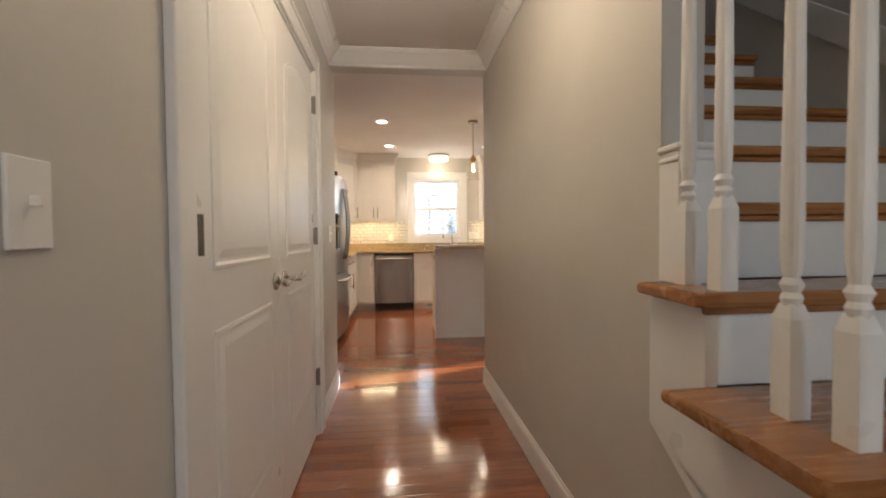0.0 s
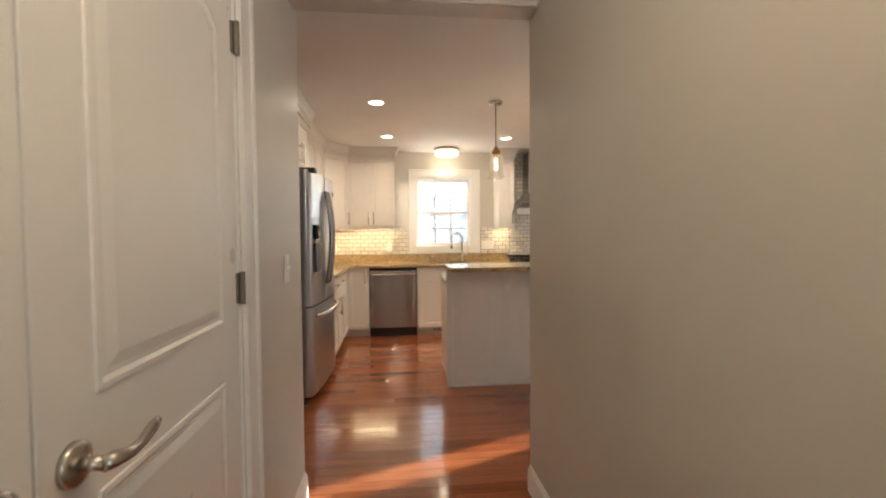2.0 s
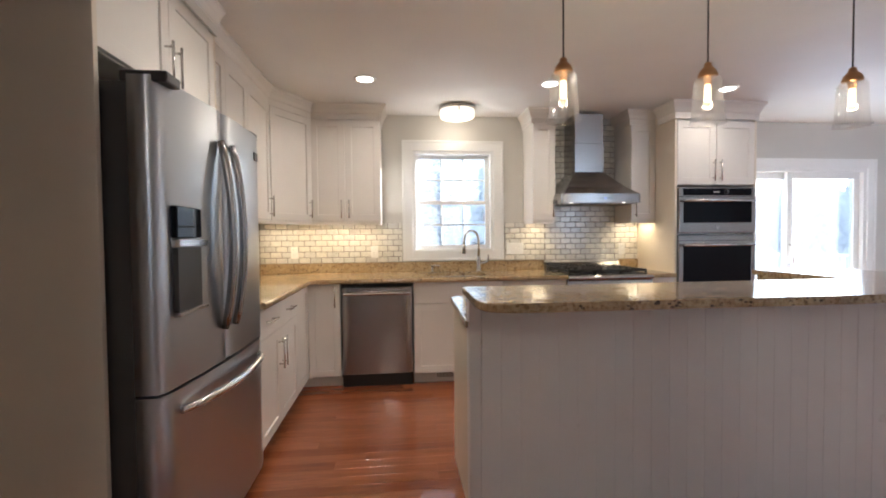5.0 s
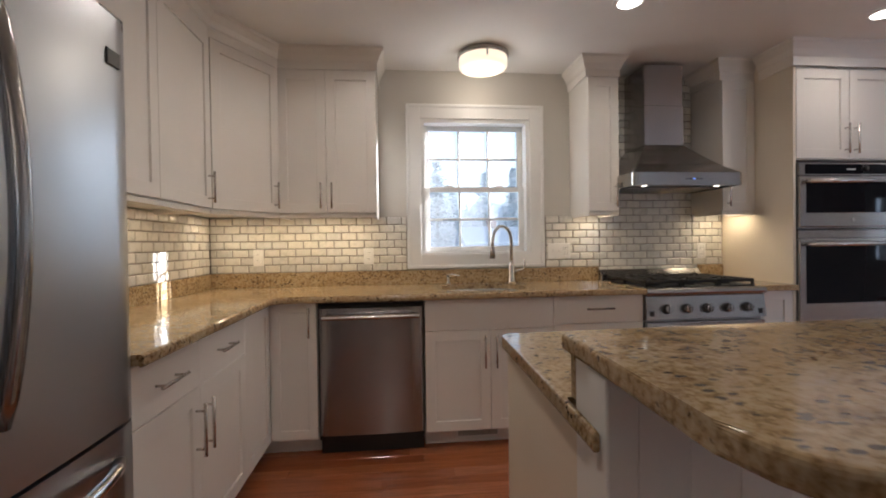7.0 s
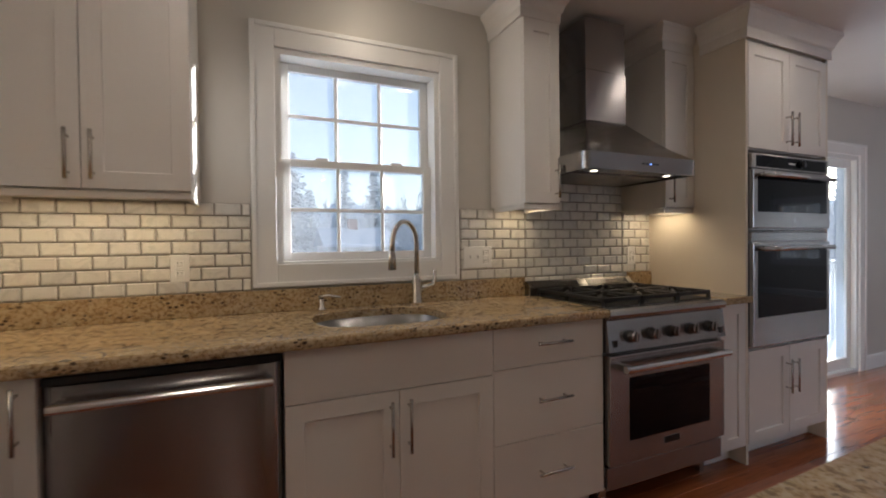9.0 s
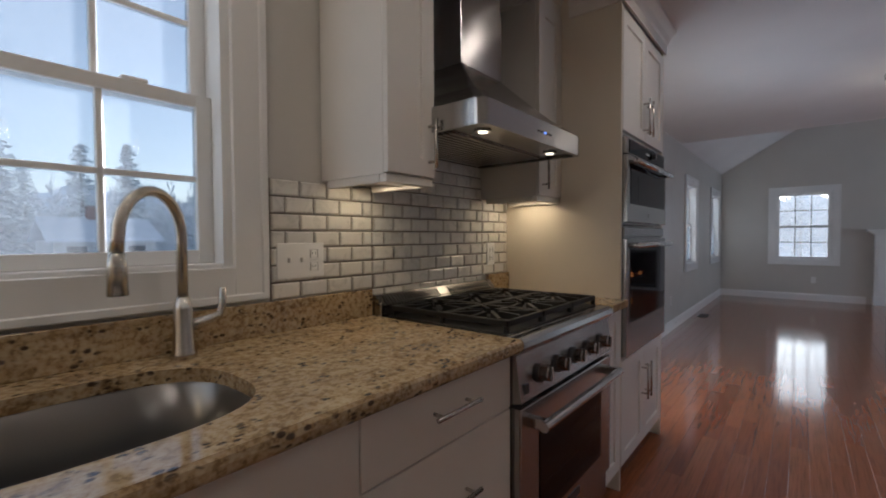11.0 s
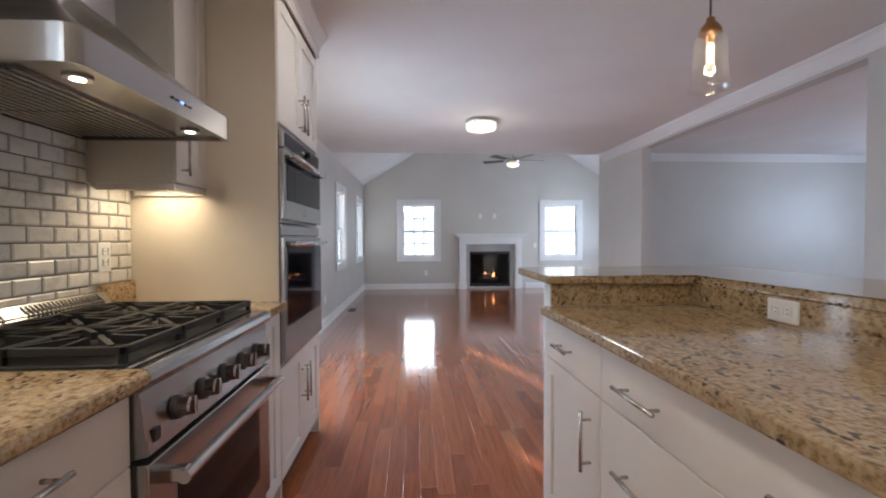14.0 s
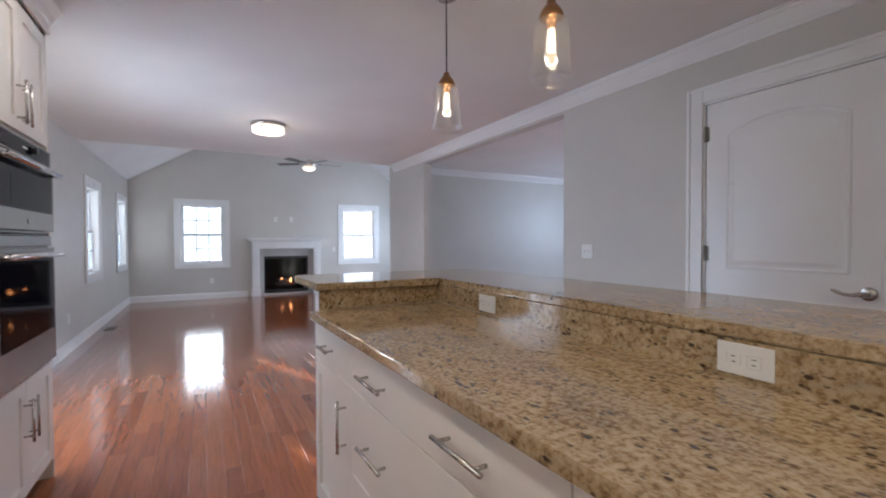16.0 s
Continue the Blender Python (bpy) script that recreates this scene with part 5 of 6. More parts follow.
# ceiling lights
def can_light(x, y):
    c = thing("recessed_light", "lit round recessed ceiling light with white trim", "ceiling light", (x, y, CEIL), "recessed lights")
    bm = lathe(bmesh.new(), x, y, [(0.084, CEIL - 0.0005), (0.082, CEIL - 0.006), (0.062, CEIL - 0.007), (0.060, CEIL - 0.002)], 28)
    part("trim", bm, TRIM, c, "", True)
    part("lens", lathe(bmesh.new(), x, y, [(0.058, CEIL - 0.004), (0.058, CEIL - 0.0078)], 28), LIT_CAN, c, "glowing lens")


def flush_light(x, y):
    f = thing("flush_light", "lit drum ceiling light with opal glass and nickel band", "ceiling light", (x, y, CEIL), "drum lights")
    part("band", lathe(bmesh.new(), x, y, [(0.155, CEIL - 0.0005), (0.168, CEIL - 0.004), (0.168, CEIL - 0.030), (0.160, CEIL - 0.034)], 40), NICKEL, f, "nickel band", True)
    d = part("shade", lathe(bmesh.new(), x, y, [(0.158, CEIL - 0.034), (0.158, CEIL - 0.085), (0.150, CEIL - 0.097), (0.120, CEIL - 0.104), (0.02, CEIL - 0.108)], 40), LIT_DRUM, f, "glowing opal glass", True)
    d.visible_shadow = False
    for k in range(3):
        a = 2 * math.pi * k / 3 + 0.5
        part("clip", lathe(bmesh.new(), x + 0.160 * math.cos(a), y + 0.160 * math.sin(a), [(0.006, CEIL - 0.07), (0.006, CEIL - 0.03)], 8), NICKEL, f)


for x, y in CANS:
    can_light(x, y)
# this also builds the two added, unseen fittings of hall and foyer
for x, y in FLUSH:
    flush_light(x, y)


def pendant(x, y):
    p = thing("pendant_light", "glass pendant light with a glowing filament bulb", "pendant light", (x, y, CEIL), "island pendants")
    part("canopy", lathe(bmesh.new(), x, y, [(0.060, CEIL - 0.0005), (0.060, CEIL - 0.015), (0.052, CEIL - 0.022), (0.008, CEIL - 0.025)], 24), NICKEL, p, "round nickel canopy", True)
    part("cord", tube(bmesh.new(), [(x, y, CEIL - 0.025), (x, y, 2.045)], 0.004, 6), RUBBER, p)
    part("socket", lathe(bmesh.new(), x, y, [(0.006, 2.056), (0.015, 2.050), (0.017, 2.036), (0.022, 2.030), (0.034, 2.016), (0.041, 2.000), (0.042, 1.988), (0.034, 1.984), (0.018, 1.983), (0.017, 1.958), (0.013, 1.953)], 20), BRASS, p, "aged brass socket", True)
    bm = bmesh.new()
    prof = [(0.036, 1.992), (0.040, 1.984), (0.054, 1.978), (0.060, 1.965), (0.062, 1.930), (0.064, 1.860), (0.067, 1.815), (0.073, 1.788), (0.081, 1.772)]
    inner = [(r - 0.0025, z) for r, z in prof[::-1]]
    n = 32
    rings = [[bm.verts.new((x + r * math.cos(2 * math.pi * k / n), y + r * math.sin(2 * math.pi * k / n), z)) for k in range(n)] for r, z in prof + inner]
    for a, b in zip(rings, rings[1:] + rings[:1]):
        for k in range(n):
            bm.faces.new((a[k], a[(k + 1) % n], b[(k + 1) % n], b[k]))
    g = part("glass_shade", bm, SHADE, p, "clear flared glass shade", True)
    g.visible_shadow = False
    b = part("bulb", lathe(bmesh.new(), x, y, [(0.009, 1.953), (0.012, 1.946), (0.0135, 1.935), (0.0135, 1.884), (0.011, 1.874), (0.003, 1.870)], 16), BULB, p, "glowing tubular bulb", True)
    b.visible_shadow = False


for x, y in PENDANTS:
    pendant(x, y)

# ---- living room ----
def fireplace():
    y0, y1, z0, z1 = FIREBOX
    c = (y0 + y1) / 2
    f = thing("fireplace", "white wooden mantel fireplace with grey marble surround and gas fire", "fireplace", (10.9, c, 0))
    for a, b in ((4.445, 4.60), (5.775, 5.93)):
        bm = fbox(bmesh.new(), E, a, b, 0.0, 0.12, 0, 1.20, 0.003)
        fbox(bm, E, a - 0.012, b + 0.012, 0.0, 0.135, 0, 0.16, 0.004)
        fbox(bm, E, a + 0.03, b - 0.03, 0.12, 0.128, 0.22, 1.0, 0.004)
        part("pilaster", bm, TRIM, f)
    bm = fbox(bmesh.new(), E, 4.60, 5.775, 0.0, 0.118, 1.055, 1.20, 0.003)
    part("frieze", bm, TRIM, f)
    bm = bmesh.new()
    for k, (w, o, za, zb) in enumerate(((0.0, 0.135, 1.20, 1.215), (0.025, 0.155, 1.215, 1.235), (0.05, 0.18, 1.235, 1.255), (0.095, 0.215, 1.255, 1.295))):
        fbox(bm, E, 4.435 - w, 5.94 + w, 0.0, o, za, zb, 0.004)
    part("mantel_shelf", bm, TRIM, f)
    for a, b, za, zb in ((4.60, y0, 0, 1.055), (y1, 5.775, 0, 1.055), (y0, y1, z1, 1.055)):
        part("surround_slab", fbox(bmesh.new(), E, a + 0.001, b - 0.001, 0.0, 0.03, za, zb, 0.001), STONE_TILE, f, "grey marble slab")
    bm = bmesh.new()
    fbox(bm, E, y0, y1, -0.55, -0.52, z0, z1)
    fbox(bm, E, y0 - 0.02, y0, -0.55, 0.0, z0 - 0.02, z1 + 0.02)
    fbox(bm, E, y1, y1 + 0.02, -0.55, 0.0, z0 - 0.02, z1 + 0.02)
    fbox(bm, E, y0, y1, -0.55, 0.0, z1, z1 + 0.02)
    fbox(bm, E, y0, y1, -0.55, 0.0, z0 - 0.02, z0)
    part("firebox", bm, MATT_BLACK, f, "black metal firebox")
    bm = bmesh.new()
    for a, b, za, zb in ((y0, y0 + 0.03, z0, z1), (y1 - 0.03, y1, z0, z1), (y0 + 0.03, y1 - 0.03, z0, z0 + 0.06), (y0 + 0.03, y1 - 0.03, z1 - 0.06, z1)):
        fbox(bm, E, a, b, 0.002, 0.036, za, zb, 0.002)
    part("door_frame", bm, BLACK, f, "black metal frame")
    g = part("glass_front", fbox(bmesh.new(), E, y0 + 0.028, y1 - 0.028, 0.010, 0.014, z0 + 0.058, z1 - 0.058), FIRE_GLASS, f, "clear fire glass")
    g.visible_shadow = False
    for k, (a, b, o1, o2, z) in enumerate(((4.95, 5.45, -0.24, -0.20, 0.20), (5.0, 5.40, -0.16, -0.14, 0.18), (5.05, 5.38, -0.30, -0.10, 0.28))):
        bm = tube(bmesh.new(), [E.at(a, o1, z), E.at((a + b) / 2, (o1 + o2) / 2, z + 0.02), E.at(b, o2, z + 0.01)], [0.05, 0.055, 0.045], 10)
        part("log", bm, LOG, f, "charred ceramic log")
    for u, s in ((5.08, 0.8), (5.29, 0.9)):
        bm = bmesh.new()
        tube(bm, [E.at(u, -0.15, 0.26), E.at(u + 0.01, -0.15, 0.26 + 0.05 * s), E.at(u - 0.008, -0.15, 0.26 + 0.10 * s), E.at(u + 0.004, -0.15, 0.26 + 0.15 * s)], [0.02 * s, 0.035 * s, 0.022 * s, 0.002], 8)
        part("flame", bm, FLAME, f, "orange gas flame", True)


fireplace()


def ceiling_fan():
    x, y, z = 9.15, 5.05, 2.66
    f = thing("ceiling_fan", "nickel ceiling fan with dark blades and lit bowl", "ceiling fan", (x, y, RIDGE_Z - 0.08))
    part("canopy", lathe(bmesh.new(), x, y, [(0.02, RIDGE_Z - 0.30), (0.065, RIDGE_Z - 0.26), (0.07, RIDGE_Z - 0.12), (0.07, RIDGE_Z - 0.02)], 20), NICKEL, f, "", True)
    part("downrod", tube(bmesh.new(), [(x, y, RIDGE_Z - 0.28), (x, y, z + 0.12)], 0.013, 8), NICKEL, f)
    part("motor", lathe(bmesh.new(), x, y, [(0.03, z + 0.13), (0.07, z + 0.12), (0.12, z + 0.09), (0.125, z + 0.03), (0.10, z + 0.0), (0.07, z - 0.01)], 28), NICKEL, f, "brushed nickel motor", True)
    part("bowl", lathe(bmesh.new(), x, y, [(0.125, z - 0.012), (0.12, z - 0.04), (0.09, z - 0.07), (0.04, z - 0.088), (0.005, z - 0.092)], 28), LIT_DRUM, f, "lit opal glass bowl", True)
    for k in range(5):
        a = 2 * math.pi * k / 5 - 1.5
        B = Face(x, y, (math.cos(a), math.sin(a)), (-math.sin(a), math.cos(a)))
        bm = bmesh.new()
        hexa(bm, [B.at(0.19, -0.055, z + 0.045), B.at(0.62, -0.07, z + 0.045), B.at(0.62, 0.07, z + 0.068), B.at(0.19, 0.055, z + 0.064),
                  B.at(0.19, -0.055, z + 0.051), B.at(0.62, -0.07, z + 0.051), B.at(0.62, 0.07, z + 0.074), B.at(0.19, 0.055, z + 0.070)], 0.002)
        blade = part("blade", bm, BLADE, f, "dark wooden blade")
        part("bracket", tube(bmesh.new(), [B.at(0.10, 0, z + 0.05), B.at(0.16, 0, z + 0.062), B.at(0.25, 0, z + 0.062)], [0.012, 0.010, 0.012], 6), NICKEL, blade)


BLADE = wood("dark_blade_wood", ((0.05, 0.03, 0.02), (0.07, 0.04, 0.028), (0.09, 0.05, 0.035)), 0.4)
ceiling_fan()


def floor_register(x, y):
    v = thing("floor_register", "dark metal floor register set in the boards", "vent", (x, y, 0))
    part("frame", box(x - 0.15, x + 0.15, y - 0.06, y + 0.06, 0.0005, 0.005, 0.002), RUBBER, v)
    for k in range(10):
        u = x - 0.125 + k * 0.026
        part("louvre", box(u, u + 0.014, y - 0.045, y + 0.045, 0.005, 0.0065), BLACK, v)


floor_register(8.05, 8.02)


# ---- staircase beside the hall ----
RISE, RUN = 0.198, 0.235
LOW_RUN = 0.32
A_Z, A_Y = 1.015, 1.64


def staircase():
    s = thing("staircase", "open staircase with oak treads, white risers and turned balusters", "staircase", (1.2, 1.5, 0))
    x0, x1 = 0.652, 1.80
    for k in range(-5, 9):
        run = RUN if k >= 0 else LOW_RUN
        z, y = A_Z + RISE * k, A_Y + run * k
        if z < 0.1:
            continue
        inner = y > 1.80
        lx = 0.797 if inner else 0.617 if k == 0 else 0.555
        back = y + run + 0.0275
        if not inner:
            back = min(back, 1.868)
        out = rounded([(lx, y), (x1 - 0.018, y), (x1 - 0.018, back), (lx, back)], [0.012, 0, 0, 0], 4)
        tread = part("tread", prism(bmesh.new(), out, z - 0.030, z, 0.010, 3), OAK, s, "oak stair tread with rounded nosing")
        lx2 = 0.797 if inner else x0
        part("riser", box(lx2 + (0 if inner else 0.0278), x1 - 0.018, y + 0.028, y + 0.046, z - RISE + 0.0005, z - 0.0305), TRIM, s, "white painted riser")
        part("scotia", box(lx2 - (0 if inner else 0.012), x1 - 0.019, y + 0.014, y + 0.0275, z - 0.048, z - 0.0302, 0.004), OAK, tread)
    # closed side below the open treads
    top = []
    for k in range(-5, 1):
        z, y = A_Z + RISE * k, A_Y + LOW_RUN * k
        top += [(y + 0.0285, z - RISE - 0.0305 if k > -5 else 0.0), (y + 0.0285, z - 0.0305)]
    top.append((1.868, A_Z - 0.0305))
    slope = RISE / LOW_RUN
    low = [(1.868, 0.66), (1.868 - 0.66 / slope, 0.0)]
    for nm, outline, mat, a in (("stringer", top + low, TRIM, x0), ("spandrel", [low[0], (1.868, 0.0), low[1]], WALL, x0 + 0.006)):
        bm = bmesh.new()
        va = [bm.verts.new((a, y, z)) for y, z in outline]
        vb = [bm.verts.new((x0 + 0.0275, y, z)) for y, z in outline]
        bm.faces.new(va), bm.faces.new(vb[::-1])
        for i in range(len(outline)):
            j = (i + 1) % len(outline)
            bm.faces.new((va[i], va[j], vb[j], vb[i]))
        part(nm, bm, mat, s, "white painted stringer" if nm == "stringer" else "painted wall below the stair")

    def baluster(y, z):
        bm = bmesh.new()
        w = 0.0195
        x = 0.690
        box(x - w, x + w, y - w, y + w, z, z + 0.17, bm=bm)
        hexa(bm, [(x - w, y - w, z + 0.17), (x + w, y - w, z + 0.17), (x + w, y + w, z + 0.17), (x - w, y + w, z + 0.17),
                  (x - 0.012, y - 0.012, z + 0.195), (x + 0.012, y - 0.012, z + 0.195), (x + 0.012, y + 0.012, z + 0.195), (x - 0.012, y + 0.012, z + 0.195)])
        lathe(bm, x, y, [(0.013, z + 0.19), (0.017, z + 0.205), (0.013, z + 0.215), (0.0185, z + 0.228), (0.012, z + 0.24), (0.0165, z + 0.27), (0.0175, z + 0.34), (0.0135, z + 0.80), (0.012, z + 0.90)], 14)
        part("baluster", bm, TRIM, s, "white turned baluster")

    for k in range(-4, 1):
        z, y = A_Z + RISE * k, A_Y + LOW_RUN * k
        for d in ((0.03, 0.14) if k == 0 else (0.08, 0.19)):
            if y + d < 1.80:
                baluster(y + d, z + 0.0005)
    bm = bmesh.new()
    p = [(0.69, A_Y - 3.6 * LOW_RUN, A_Z - 3.6 * RISE + 0.92), (0.69, 1.866, A_Z + RISE * (1.866 - A_Y) / RUN + 0.92)]
    tube(bm, p, 0.028, 14)
    part("handrail", bm, OAK, s, "oak handrail", True)
    bm = box(HALL_R - 0.006, HALL_R + 0.118, 1.79, 1.868, A_Z + 0.0005, A_Z + 0.315, 0.002)
    box(HALL_R - 0.014, HALL_R + 0.126, 1.782, 1.868, A_Z + 0.315, A_Z + 0.332, 0.005, bm=bm)
    box(HALL_R - 0.010, HALL_R + 0.122, 1.786, 1.868, A_Z + 0.290, A_Z + 0.302, 0.003, bm=bm)
    part("half_post", bm, TRIM, s, "white capped half post at the wall end")
    bm = bmesh.new()
    sl = RISE / RUN
    for lo, hi, t in ((0.30, 0.335, 0.020), (0.20, 0.30, 0.010)):
        q = [(y, A_Z + (y - A_Y) * sl) for y in (-0.6, 3.9)]
        hexa(bm, [(1.80 - t, q[0][0], q[0][1] + lo), (1.80, q[0][0], q[0][1] + lo), (1.80, q[1][0], q[1][1] + lo), (1.80 - t, q[1][0], q[1][1] + lo),
                  (1.80 - t, q[0][0], q[0][1] + hi), (1.80, q[0][0], q[0][1] + hi), (1.80, q[1][0], q[1][1] + hi), (1.80 - t, q[1][0], q[1][1] + hi)])
    part("wall_rail", bm, TRIM, s, "white moulded rail up the stair wall")


staircase()

# ---- outdoors ----
GROUND = -1.6
bm = bmesh.new()
R = 700.0
bm.faces.new([bm.verts.new(p) for p in ((-R, -R, GROUND), (R, -R, GROUND), (R, R, GROUND), (-R, R, GROUND))])
solid("ground", bm, SNOW, "snow-covered ground around the house", "ground", "structure")

deck = thing("deck", "snowy wooden deck with white railing outside the patio door", "deck", (4.6, 9.4, GROUND))
part("platform", box(2.6, 6.9, 8.33, 10.45, -0.16, -0.04), SNOW, deck)
for x in (2.66, 4.75, 6.84):
    part("post", box(x - 0.05, x + 0.05, 10.32, 10.42, GROUND, 0.98, 0.004), TRIM, deck)
part("top_rail", box(2.6, 6.9, 10.33, 10.41, 0.90, 0.94, 0.004), TRIM, deck)
part("bottom_rail", box(2.6, 6.9, 10.345, 10.395, 0.05, 0.09, 0.004), TRIM, deck)
for k in range(34):
    x = 2.74 + k * 0.124
    part("picket", box(x, x + 0.035, 10.352, 10.387, 0.0905, 0.8995), TRIM, deck)
part("side_rail", box(6.80, 6.88, 8.33, 10.33, 0.90, 0.94, 0.004), TRIM, deck)
for k in range(15):
    y = 8.44 + k * 0.124
    part("picket", box(6.82, 6.855, y, y + 0.035, -0.04, 0.8995), TRIM, deck)


def house(x, y, w, d, h, roof):
    t = thing("house", "neighbouring house with a snowy roof and chimney", "house", (x, y, GROUND))
    g = GROUND
    part("wall", box(x - w / 2, x + w / 2, y - d / 2, y + d / 2, g, g + h), SIDING, t)
    bm = bmesh.new()
    o = 0.4
    hexa(bm, [(x - w / 2 - o, y - d / 2 - o, g + h - 0.1), (x + w / 2 + o, y - d / 2 - o, g + h - 0.1), (x + w / 2 + o, y, g + h + roof), (x - w / 2 - o, y, g + h + roof),
              (x - w / 2 - o, y - d / 2 - o, g + h + 0.1), (x + w / 2 + o, y - d / 2 - o, g + h + 0.1), (x + w / 2 + o, y, g + h + roof + 0.2), (x - w / 2 - o, y, g + h + roof + 0.2)])
    hexa(bm, [(x - w / 2 - o, y + d / 2 + o, g + h - 0.1), (x + w / 2 + o, y + d / 2 + o, g + h - 0.1), (x + w / 2 + o, y, g + h + roof), (x - w / 2 - o, y, g + h + roof),
              (x - w / 2 - o, y + d / 2 + o, g + h + 0.1), (x + w / 2 + o, y + d / 2 + o, g + h + 0.1), (x + w / 2 + o, y, g + h + roof + 0.2), (x - w / 2 - o, y, g + h + roof + 0.2)])
    r = part("roof", bm, ROOFING, t, "snow-covered roof")
    part("chimney", box(x - 0.5, x + 0.3, y - 0.4, y + 0.4, g + h + roof * 0.5, g + h + roof + 1.0), BRICK, r)
    for k in (-1, 0, 1):
        wd = part("window", box(x + k * w / 3.4 - 0.5, x + k * w / 3.4 + 0.5, y - d / 2 - 0.03, y - d / 2, g + 1.0, g + 2.3), BLACK_GLASS, t)


house(9.0, 46.0, 5.6, 6.0, 2.7, 1.4)
rng = random.Random(5)


def conifer(x, y, h, seed):
    r = random.Random(seed)
    t = thing("pine_tree", "tall dark pine tree with ragged branches", "tree", (x, y, GROUND), "pines")
    part("trunk", tube(bmesh.new(), [(x, y, GROUND), (x + 0.1, y, GROUND + h * 0.5), (x, y, GROUND + h)], [h * 0.018, h * 0.012, 0.02], 7), BARK, t)
    vs, fs = [], []
    layers = int(h * 2.2)
    for k in range(layers):
        f = k / layers
        z = GROUND + h * (0.16 + 0.84 * f)
        reach = h * 0.22 * (1 - f) ** 0.85 + 0.2
        for b in range(r.randint(8, 12)):
            a = r.uniform(0, 2 * math.pi)
            L = reach * r.uniform(0.55, 1.15)
            dx, dy = math.cos(a), math.sin(a)
            steps = max(2, int(L / 0.35))
            for s in range(steps):
                d = L * (s + 0.6) / steps
                zz = z - d * r.uniform(0.12, 0.32) + r.uniform(-0.1, 0.1)
                for q in range(2):
                    w = r.uniform(0.28, 0.55) * h / 12
                    c = Vector((x + dx * d + r.uniform(-0.2, 0.2), y + dy * d + r.uniform(-0.2, 0.2), zz))
                    e1 = Vector((r.uniform(-1, 1), r.uniform(-1, 1), r.uniform(-0.5, 0.3))) * w
                    e2 = Vector((r.uniform(-1, 1), r.uniform(-1, 1), r.uniform(-0.7, 0.2))) * w
                    n = len(vs)
                    vs += [c - e1 * 0.5, c + e1, c + e2]
                    fs.append((n, n + 1, n + 2))
    me = bpy.data.meshes.new("crown")
    me.from_pydata(vs, [], fs)
    me.transform(Matrix.Translation(-Vector((x, y, GROUND))))
    me.materials.append(NEEDLES)
    ob = new("crown", me)
    ob.parent = t
    ORIGIN[ob] = Vector((x, y, GROUND))
    return t


PINES = [(-7, 60, 13), (-2.5, 62, 15), (5.5, 66, 15), (-13, 70, 12), (11, 60, 12), (17, 68, 14), (24, 66, 11), (-20, 64, 13), (31, 60, 13), (8.5, 72, 11), (-4.5, 74, 10),
         (57, 3, 9), (63, 7, 8), (60, -1, 10), (58, -12, 12), (62, -17, 10), (56, -19, 13), (66, 11, 8)]
for k, (x, y, h) in enumerate(PINES):
    conifer(x, y, h, 40 + k)

# far winter woods, a band of thin bare trees, distance haze in their colour
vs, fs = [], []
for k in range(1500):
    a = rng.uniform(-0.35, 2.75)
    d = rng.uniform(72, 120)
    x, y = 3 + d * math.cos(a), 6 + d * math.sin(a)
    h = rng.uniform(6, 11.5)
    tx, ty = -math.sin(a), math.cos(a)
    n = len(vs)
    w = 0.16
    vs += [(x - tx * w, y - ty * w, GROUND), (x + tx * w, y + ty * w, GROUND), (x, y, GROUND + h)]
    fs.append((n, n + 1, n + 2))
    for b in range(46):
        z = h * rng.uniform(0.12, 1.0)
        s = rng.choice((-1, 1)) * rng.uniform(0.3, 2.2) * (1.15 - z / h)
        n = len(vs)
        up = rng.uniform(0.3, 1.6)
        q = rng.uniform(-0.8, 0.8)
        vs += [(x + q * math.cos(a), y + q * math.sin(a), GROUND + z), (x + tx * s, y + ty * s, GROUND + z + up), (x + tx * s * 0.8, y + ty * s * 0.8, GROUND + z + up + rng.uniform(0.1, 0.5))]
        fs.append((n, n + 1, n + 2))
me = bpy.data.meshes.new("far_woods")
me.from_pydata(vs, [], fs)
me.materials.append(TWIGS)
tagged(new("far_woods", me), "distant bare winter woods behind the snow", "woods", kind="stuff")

# tree line on the horizon, its haze put in as a pale glow
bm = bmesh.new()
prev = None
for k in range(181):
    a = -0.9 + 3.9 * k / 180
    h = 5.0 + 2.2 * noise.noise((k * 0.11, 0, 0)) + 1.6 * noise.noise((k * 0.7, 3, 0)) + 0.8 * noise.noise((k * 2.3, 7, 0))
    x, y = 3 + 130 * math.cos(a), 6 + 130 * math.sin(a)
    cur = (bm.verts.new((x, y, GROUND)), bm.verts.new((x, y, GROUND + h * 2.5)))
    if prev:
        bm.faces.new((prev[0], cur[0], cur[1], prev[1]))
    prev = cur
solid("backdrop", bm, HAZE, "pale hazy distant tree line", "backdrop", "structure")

# ---- wall tiles ----
TW, TH, TG = 0.1004, 0.0496, 0.0048


def tile_mesh(w, h):
    me = bpy.data.meshes.new("tile")
    b, d = 0.005, 0.0085
    vs = [(0, 0, 0), (w, 0, 0), (w, h, 0), (0, h, 0), (0, 0, d * 0.55), (w, 0, d * 0.55), (w, h, d * 0.55), (0, h, d * 0.55), (b, b, d), (w - b, b, d), (w - b, h - b, d), (b, h - b, d)]
    fs = [(8, 9, 10, 11)] + [(i, (i + 1) % 4, 4 + (i + 1) % 4, 4 + i) for i in range(4)] + [(4 + i, 4 + (i + 1) % 4, 8 + (i + 1) % 4, 8 + i) for i in range(4)]
    me.from_pydata(vs, [], fs)
    return me


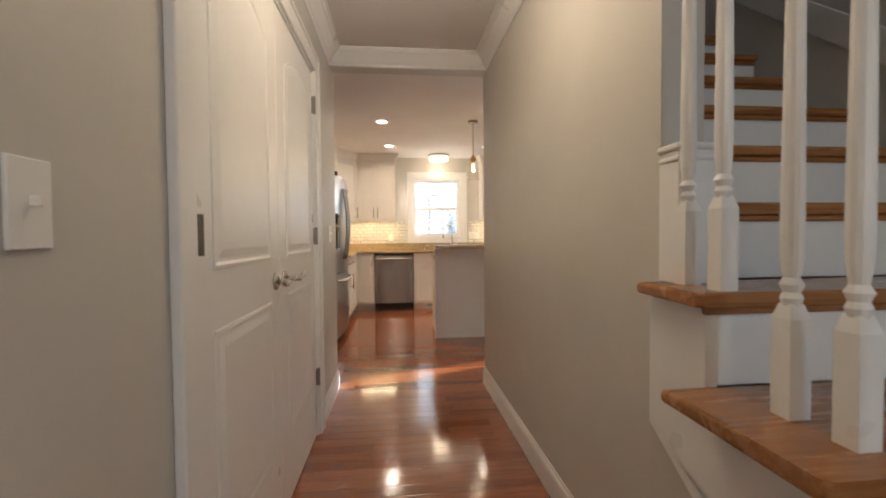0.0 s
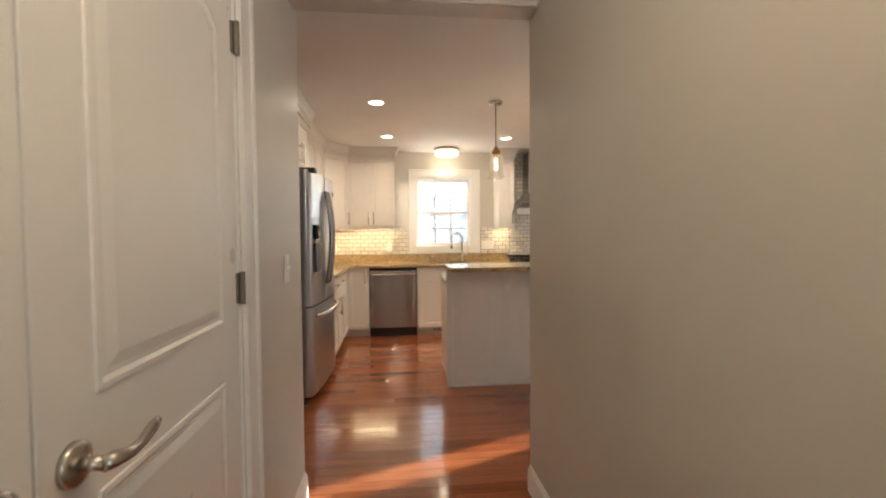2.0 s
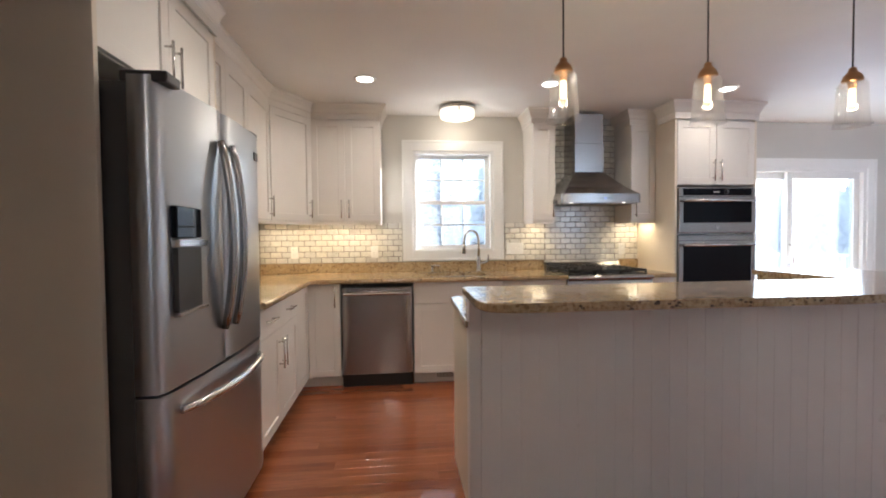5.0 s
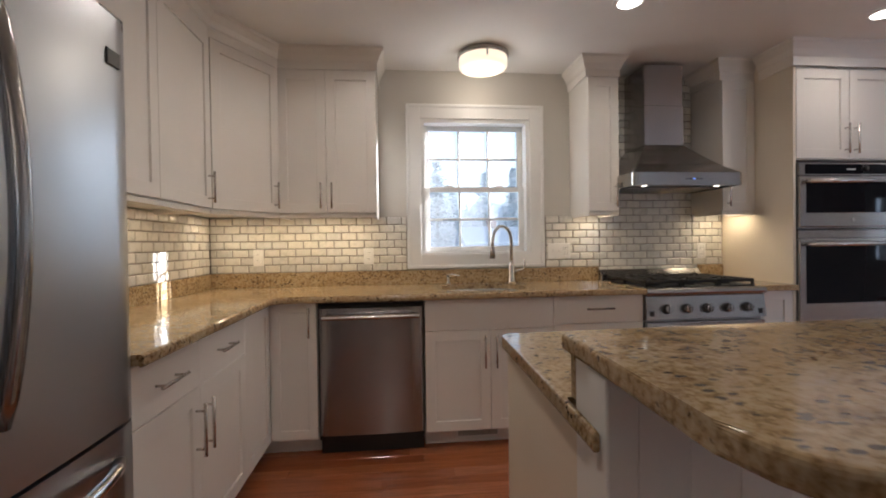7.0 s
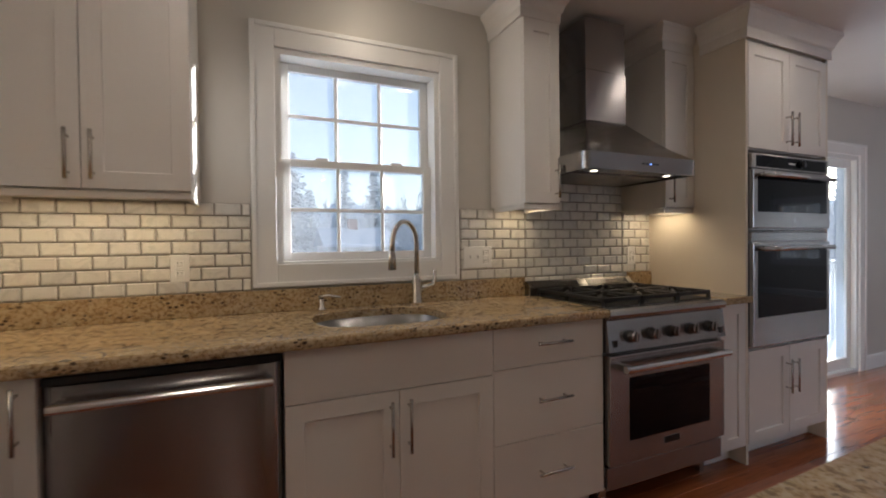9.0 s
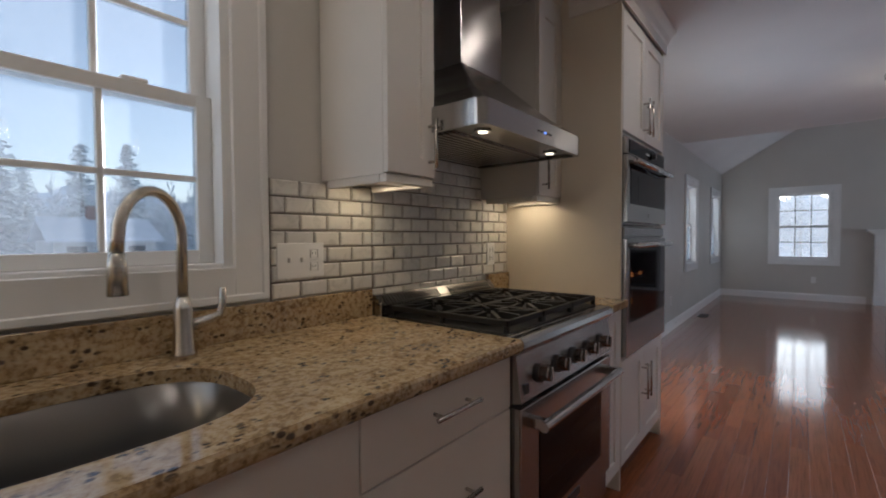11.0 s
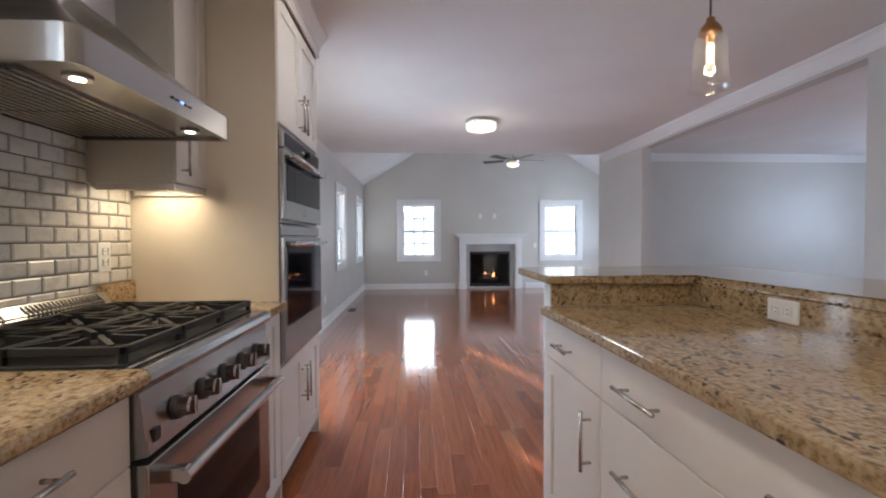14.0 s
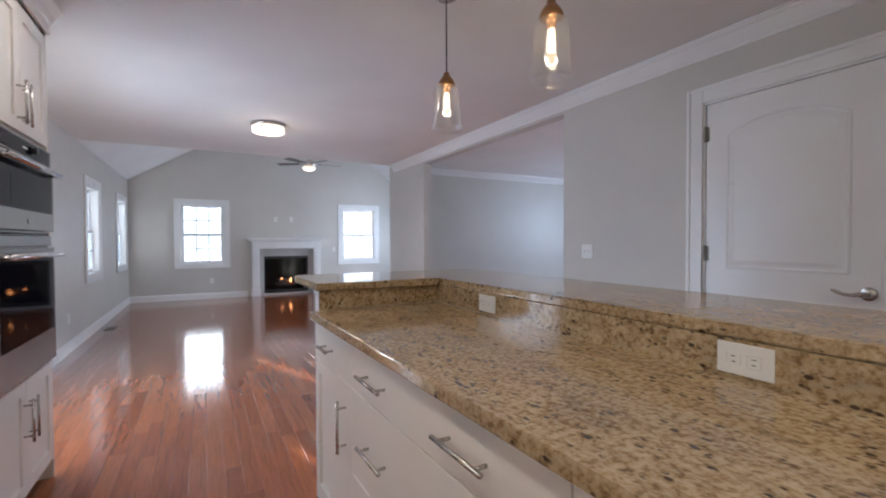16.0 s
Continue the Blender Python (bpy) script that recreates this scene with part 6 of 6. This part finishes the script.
MESHES = {}
grout_n = solid("tiling_north", box(WEST + 0.001, 0.190, NORTH - 0.0045, NORTH - 0.0003, 1.0145, 1.394), GROUT, "marble subway tile splashback with dark grout", "splashback", "structure")
bm = box(1.209, 1.6175, NORTH - 0.0045, NORTH - 0.0003, 1.0145, 1.394)
box(1.6175, 2.358, NORTH - 0.0045, NORTH - 0.0003, 0.90, 2.425, bm=bm)
box(2.358, 2.604, NORTH - 0.0045, NORTH - 0.0003, 1.0145, 1.394, bm=bm)
grout_r = solid("tiling_range", bm, GROUT, "marble subway tile splashback behind the range", "splashback", "structure")
grout_w = solid("tiling_west", box(WEST + 0.0003, WEST + 0.0045, 6.278, NORTH - 0.005, 1.0145, 1.394), GROUT, "marble subway tile splashback with dark grout", "splashback", "structure")
rest = {"n": ([], []), "w": ([], [])}


def lay(F, regions, parent, key, single):
    """Running bond, cut at the ends; each piece its own object where asked."""
    count = 0
    z_base = 1.0165
    for u0, u1, z0, z1 in regions:
        row = int(math.floor((z0 - z_base) / (TH + TG) + 0.5))
        while z_base + row * (TH + TG) + 0.014 <= z1:
            z = z_base + row * (TH + TG)
            h = round(min(TH, z1 - z - 0.001), 4)
            u = -3.0 - (0.5 * (TW + TG) if row % 2 else 0)
            while u < u1:
                a, b = max(u, u0 + 0.001), min(u + TW, u1 - 0.001)
                if b - a > 0.012:
                    w = round(b - a, 3)
                    key_size = (w, h)
                    if key_size not in MESHES:
                        MESHES[key_size] = tile_mesh(w, h)
                    p, q = F.at(a, 0.0045, z), F.u
                    m = Matrix(((q.x, 0, F.o.x, p.x), (q.y, 0, F.o.y, p.y), (0, 1, 0, p.z), (0, 0, 0, 1)))
                    if single(a, z) and count < 300:
                        count += 1
                        me = MESHES[key_size]
                        if not me.materials:
                            me.materials.append(TILE_PIECE)
                        ob = new("tile", me)
                        ob.parent = parent
                        ob.matrix_basis = m
                    else:
                        vs, fs = rest[key]
                        n = len(vs)
                        vs += [tuple(m @ v.co) for v in MESHES[key_size].vertices]
                        fs += [tuple(n + i for i in pl.vertices) for pl in MESHES[key_size].polygons]
                u += TW + TG
            row += 1


NT = Face(0, NORTH, (1, 0), (0, -1))
WT = Face(WEST, 0, (0, 1), (1, 0))
lay(NT, ((1.211, 1.6175, 1.0145, 1.394), (1.6175, 2.357, 0.95, 2.425), (2.357, 2.603, 1.0145, 1.394)), grout_r, "n", lambda a, z: True)
lay(NT, ((WEST + 0.012, 0.188, 1.0145, 1.394),), grout_n, "n", lambda a, z: True)
lay(WT, ((6.278, NORTH - 0.012, 1.0145, 1.394),), grout_w, "w", lambda a, z: True)
for key, parent in (("n", grout_n), ("w", grout_w)):
    if rest[key][0]:
        me = bpy.data.meshes.new("tiles")
        me.from_pydata(rest[key][0], [], rest[key][1])
        me.materials.append(TILE_REST)
        ob = tagged(new("tiles", me), kind="stuff")
        ob.parent = parent

# ---- floor boards ----
BW = 0.0826
LENGTHS = (0.55, 0.75, 0.95, 1.2, 1.5)
BOARDS = {}


def board_data(L):
    e, d = 0.0014, 0.0010
    vs = [(0, 0, -d), (L, 0, -d), (L, BW - 0.0004, -d), (0, BW - 0.0004, -d), (e, e, 0), (L - e, e, 0), (L - e, BW - e - 0.0004, 0), (e, BW - e - 0.0004, 0)]
    fs = [(4, 5, 6, 7)] + [(i, (i + 1) % 4, 4 + (i + 1) % 4, 4 + i) for i in range(4)]
    return vs, fs


for L in LENGTHS:
    me = bpy.data.meshes.new("floor_board")
    me.from_pydata(*board_data(L)[:1], [], board_data(L)[1])
    me.materials.append(FLOOR_PIECE)
    BOARDS[L] = me
rng = random.Random(11)
vs, fs = [], []
count = 0
y = -1.66
while y < NORTH:
    x = -1.62 - rng.uniform(0, 1.4)
    while x < EAST + 0.1:
        L = rng.choice(LENGTHS)
        lo, hi = (-1.6, EAST + 0.1) if y > 4.05 else (-1.15, EAST + 0.1) if y > 2.0 else (-0.55, 7.25)
        if y < -0.62:
            hi = 1.88
        if x + L > lo + 0.05 and x < hi - 0.05:
            whole = x >= lo and x + L <= hi
            p, q = max(x, lo), min(x + L, hi)
            near = -0.7 < x < 3.2 and 3.0 < y < 7.62 and not (0.5 < x and x + L < 2.5 and 5.7 < y < 6.3)
            if near and whole and count < 300:
                count += 1
                ob = new("floor_board", BOARDS[L])
                ob.parent = floor
                ob.location = (x, y, 0)
            else:
                n = len(vs)
                v, f = board_data(q - p)
                vs += [(p + a, y + b, c) for a, b, c in v]
                fs += [tuple(n + i for i in r) for r in f]
        x += L
    y += BW
me = bpy.data.meshes.new("floor_boards")
me.from_pydata(vs, [], fs)
me.materials.append(FLOOR_REST)
ob = tagged(new("floor_boards", me), kind="stuff")
ob.parent = floor
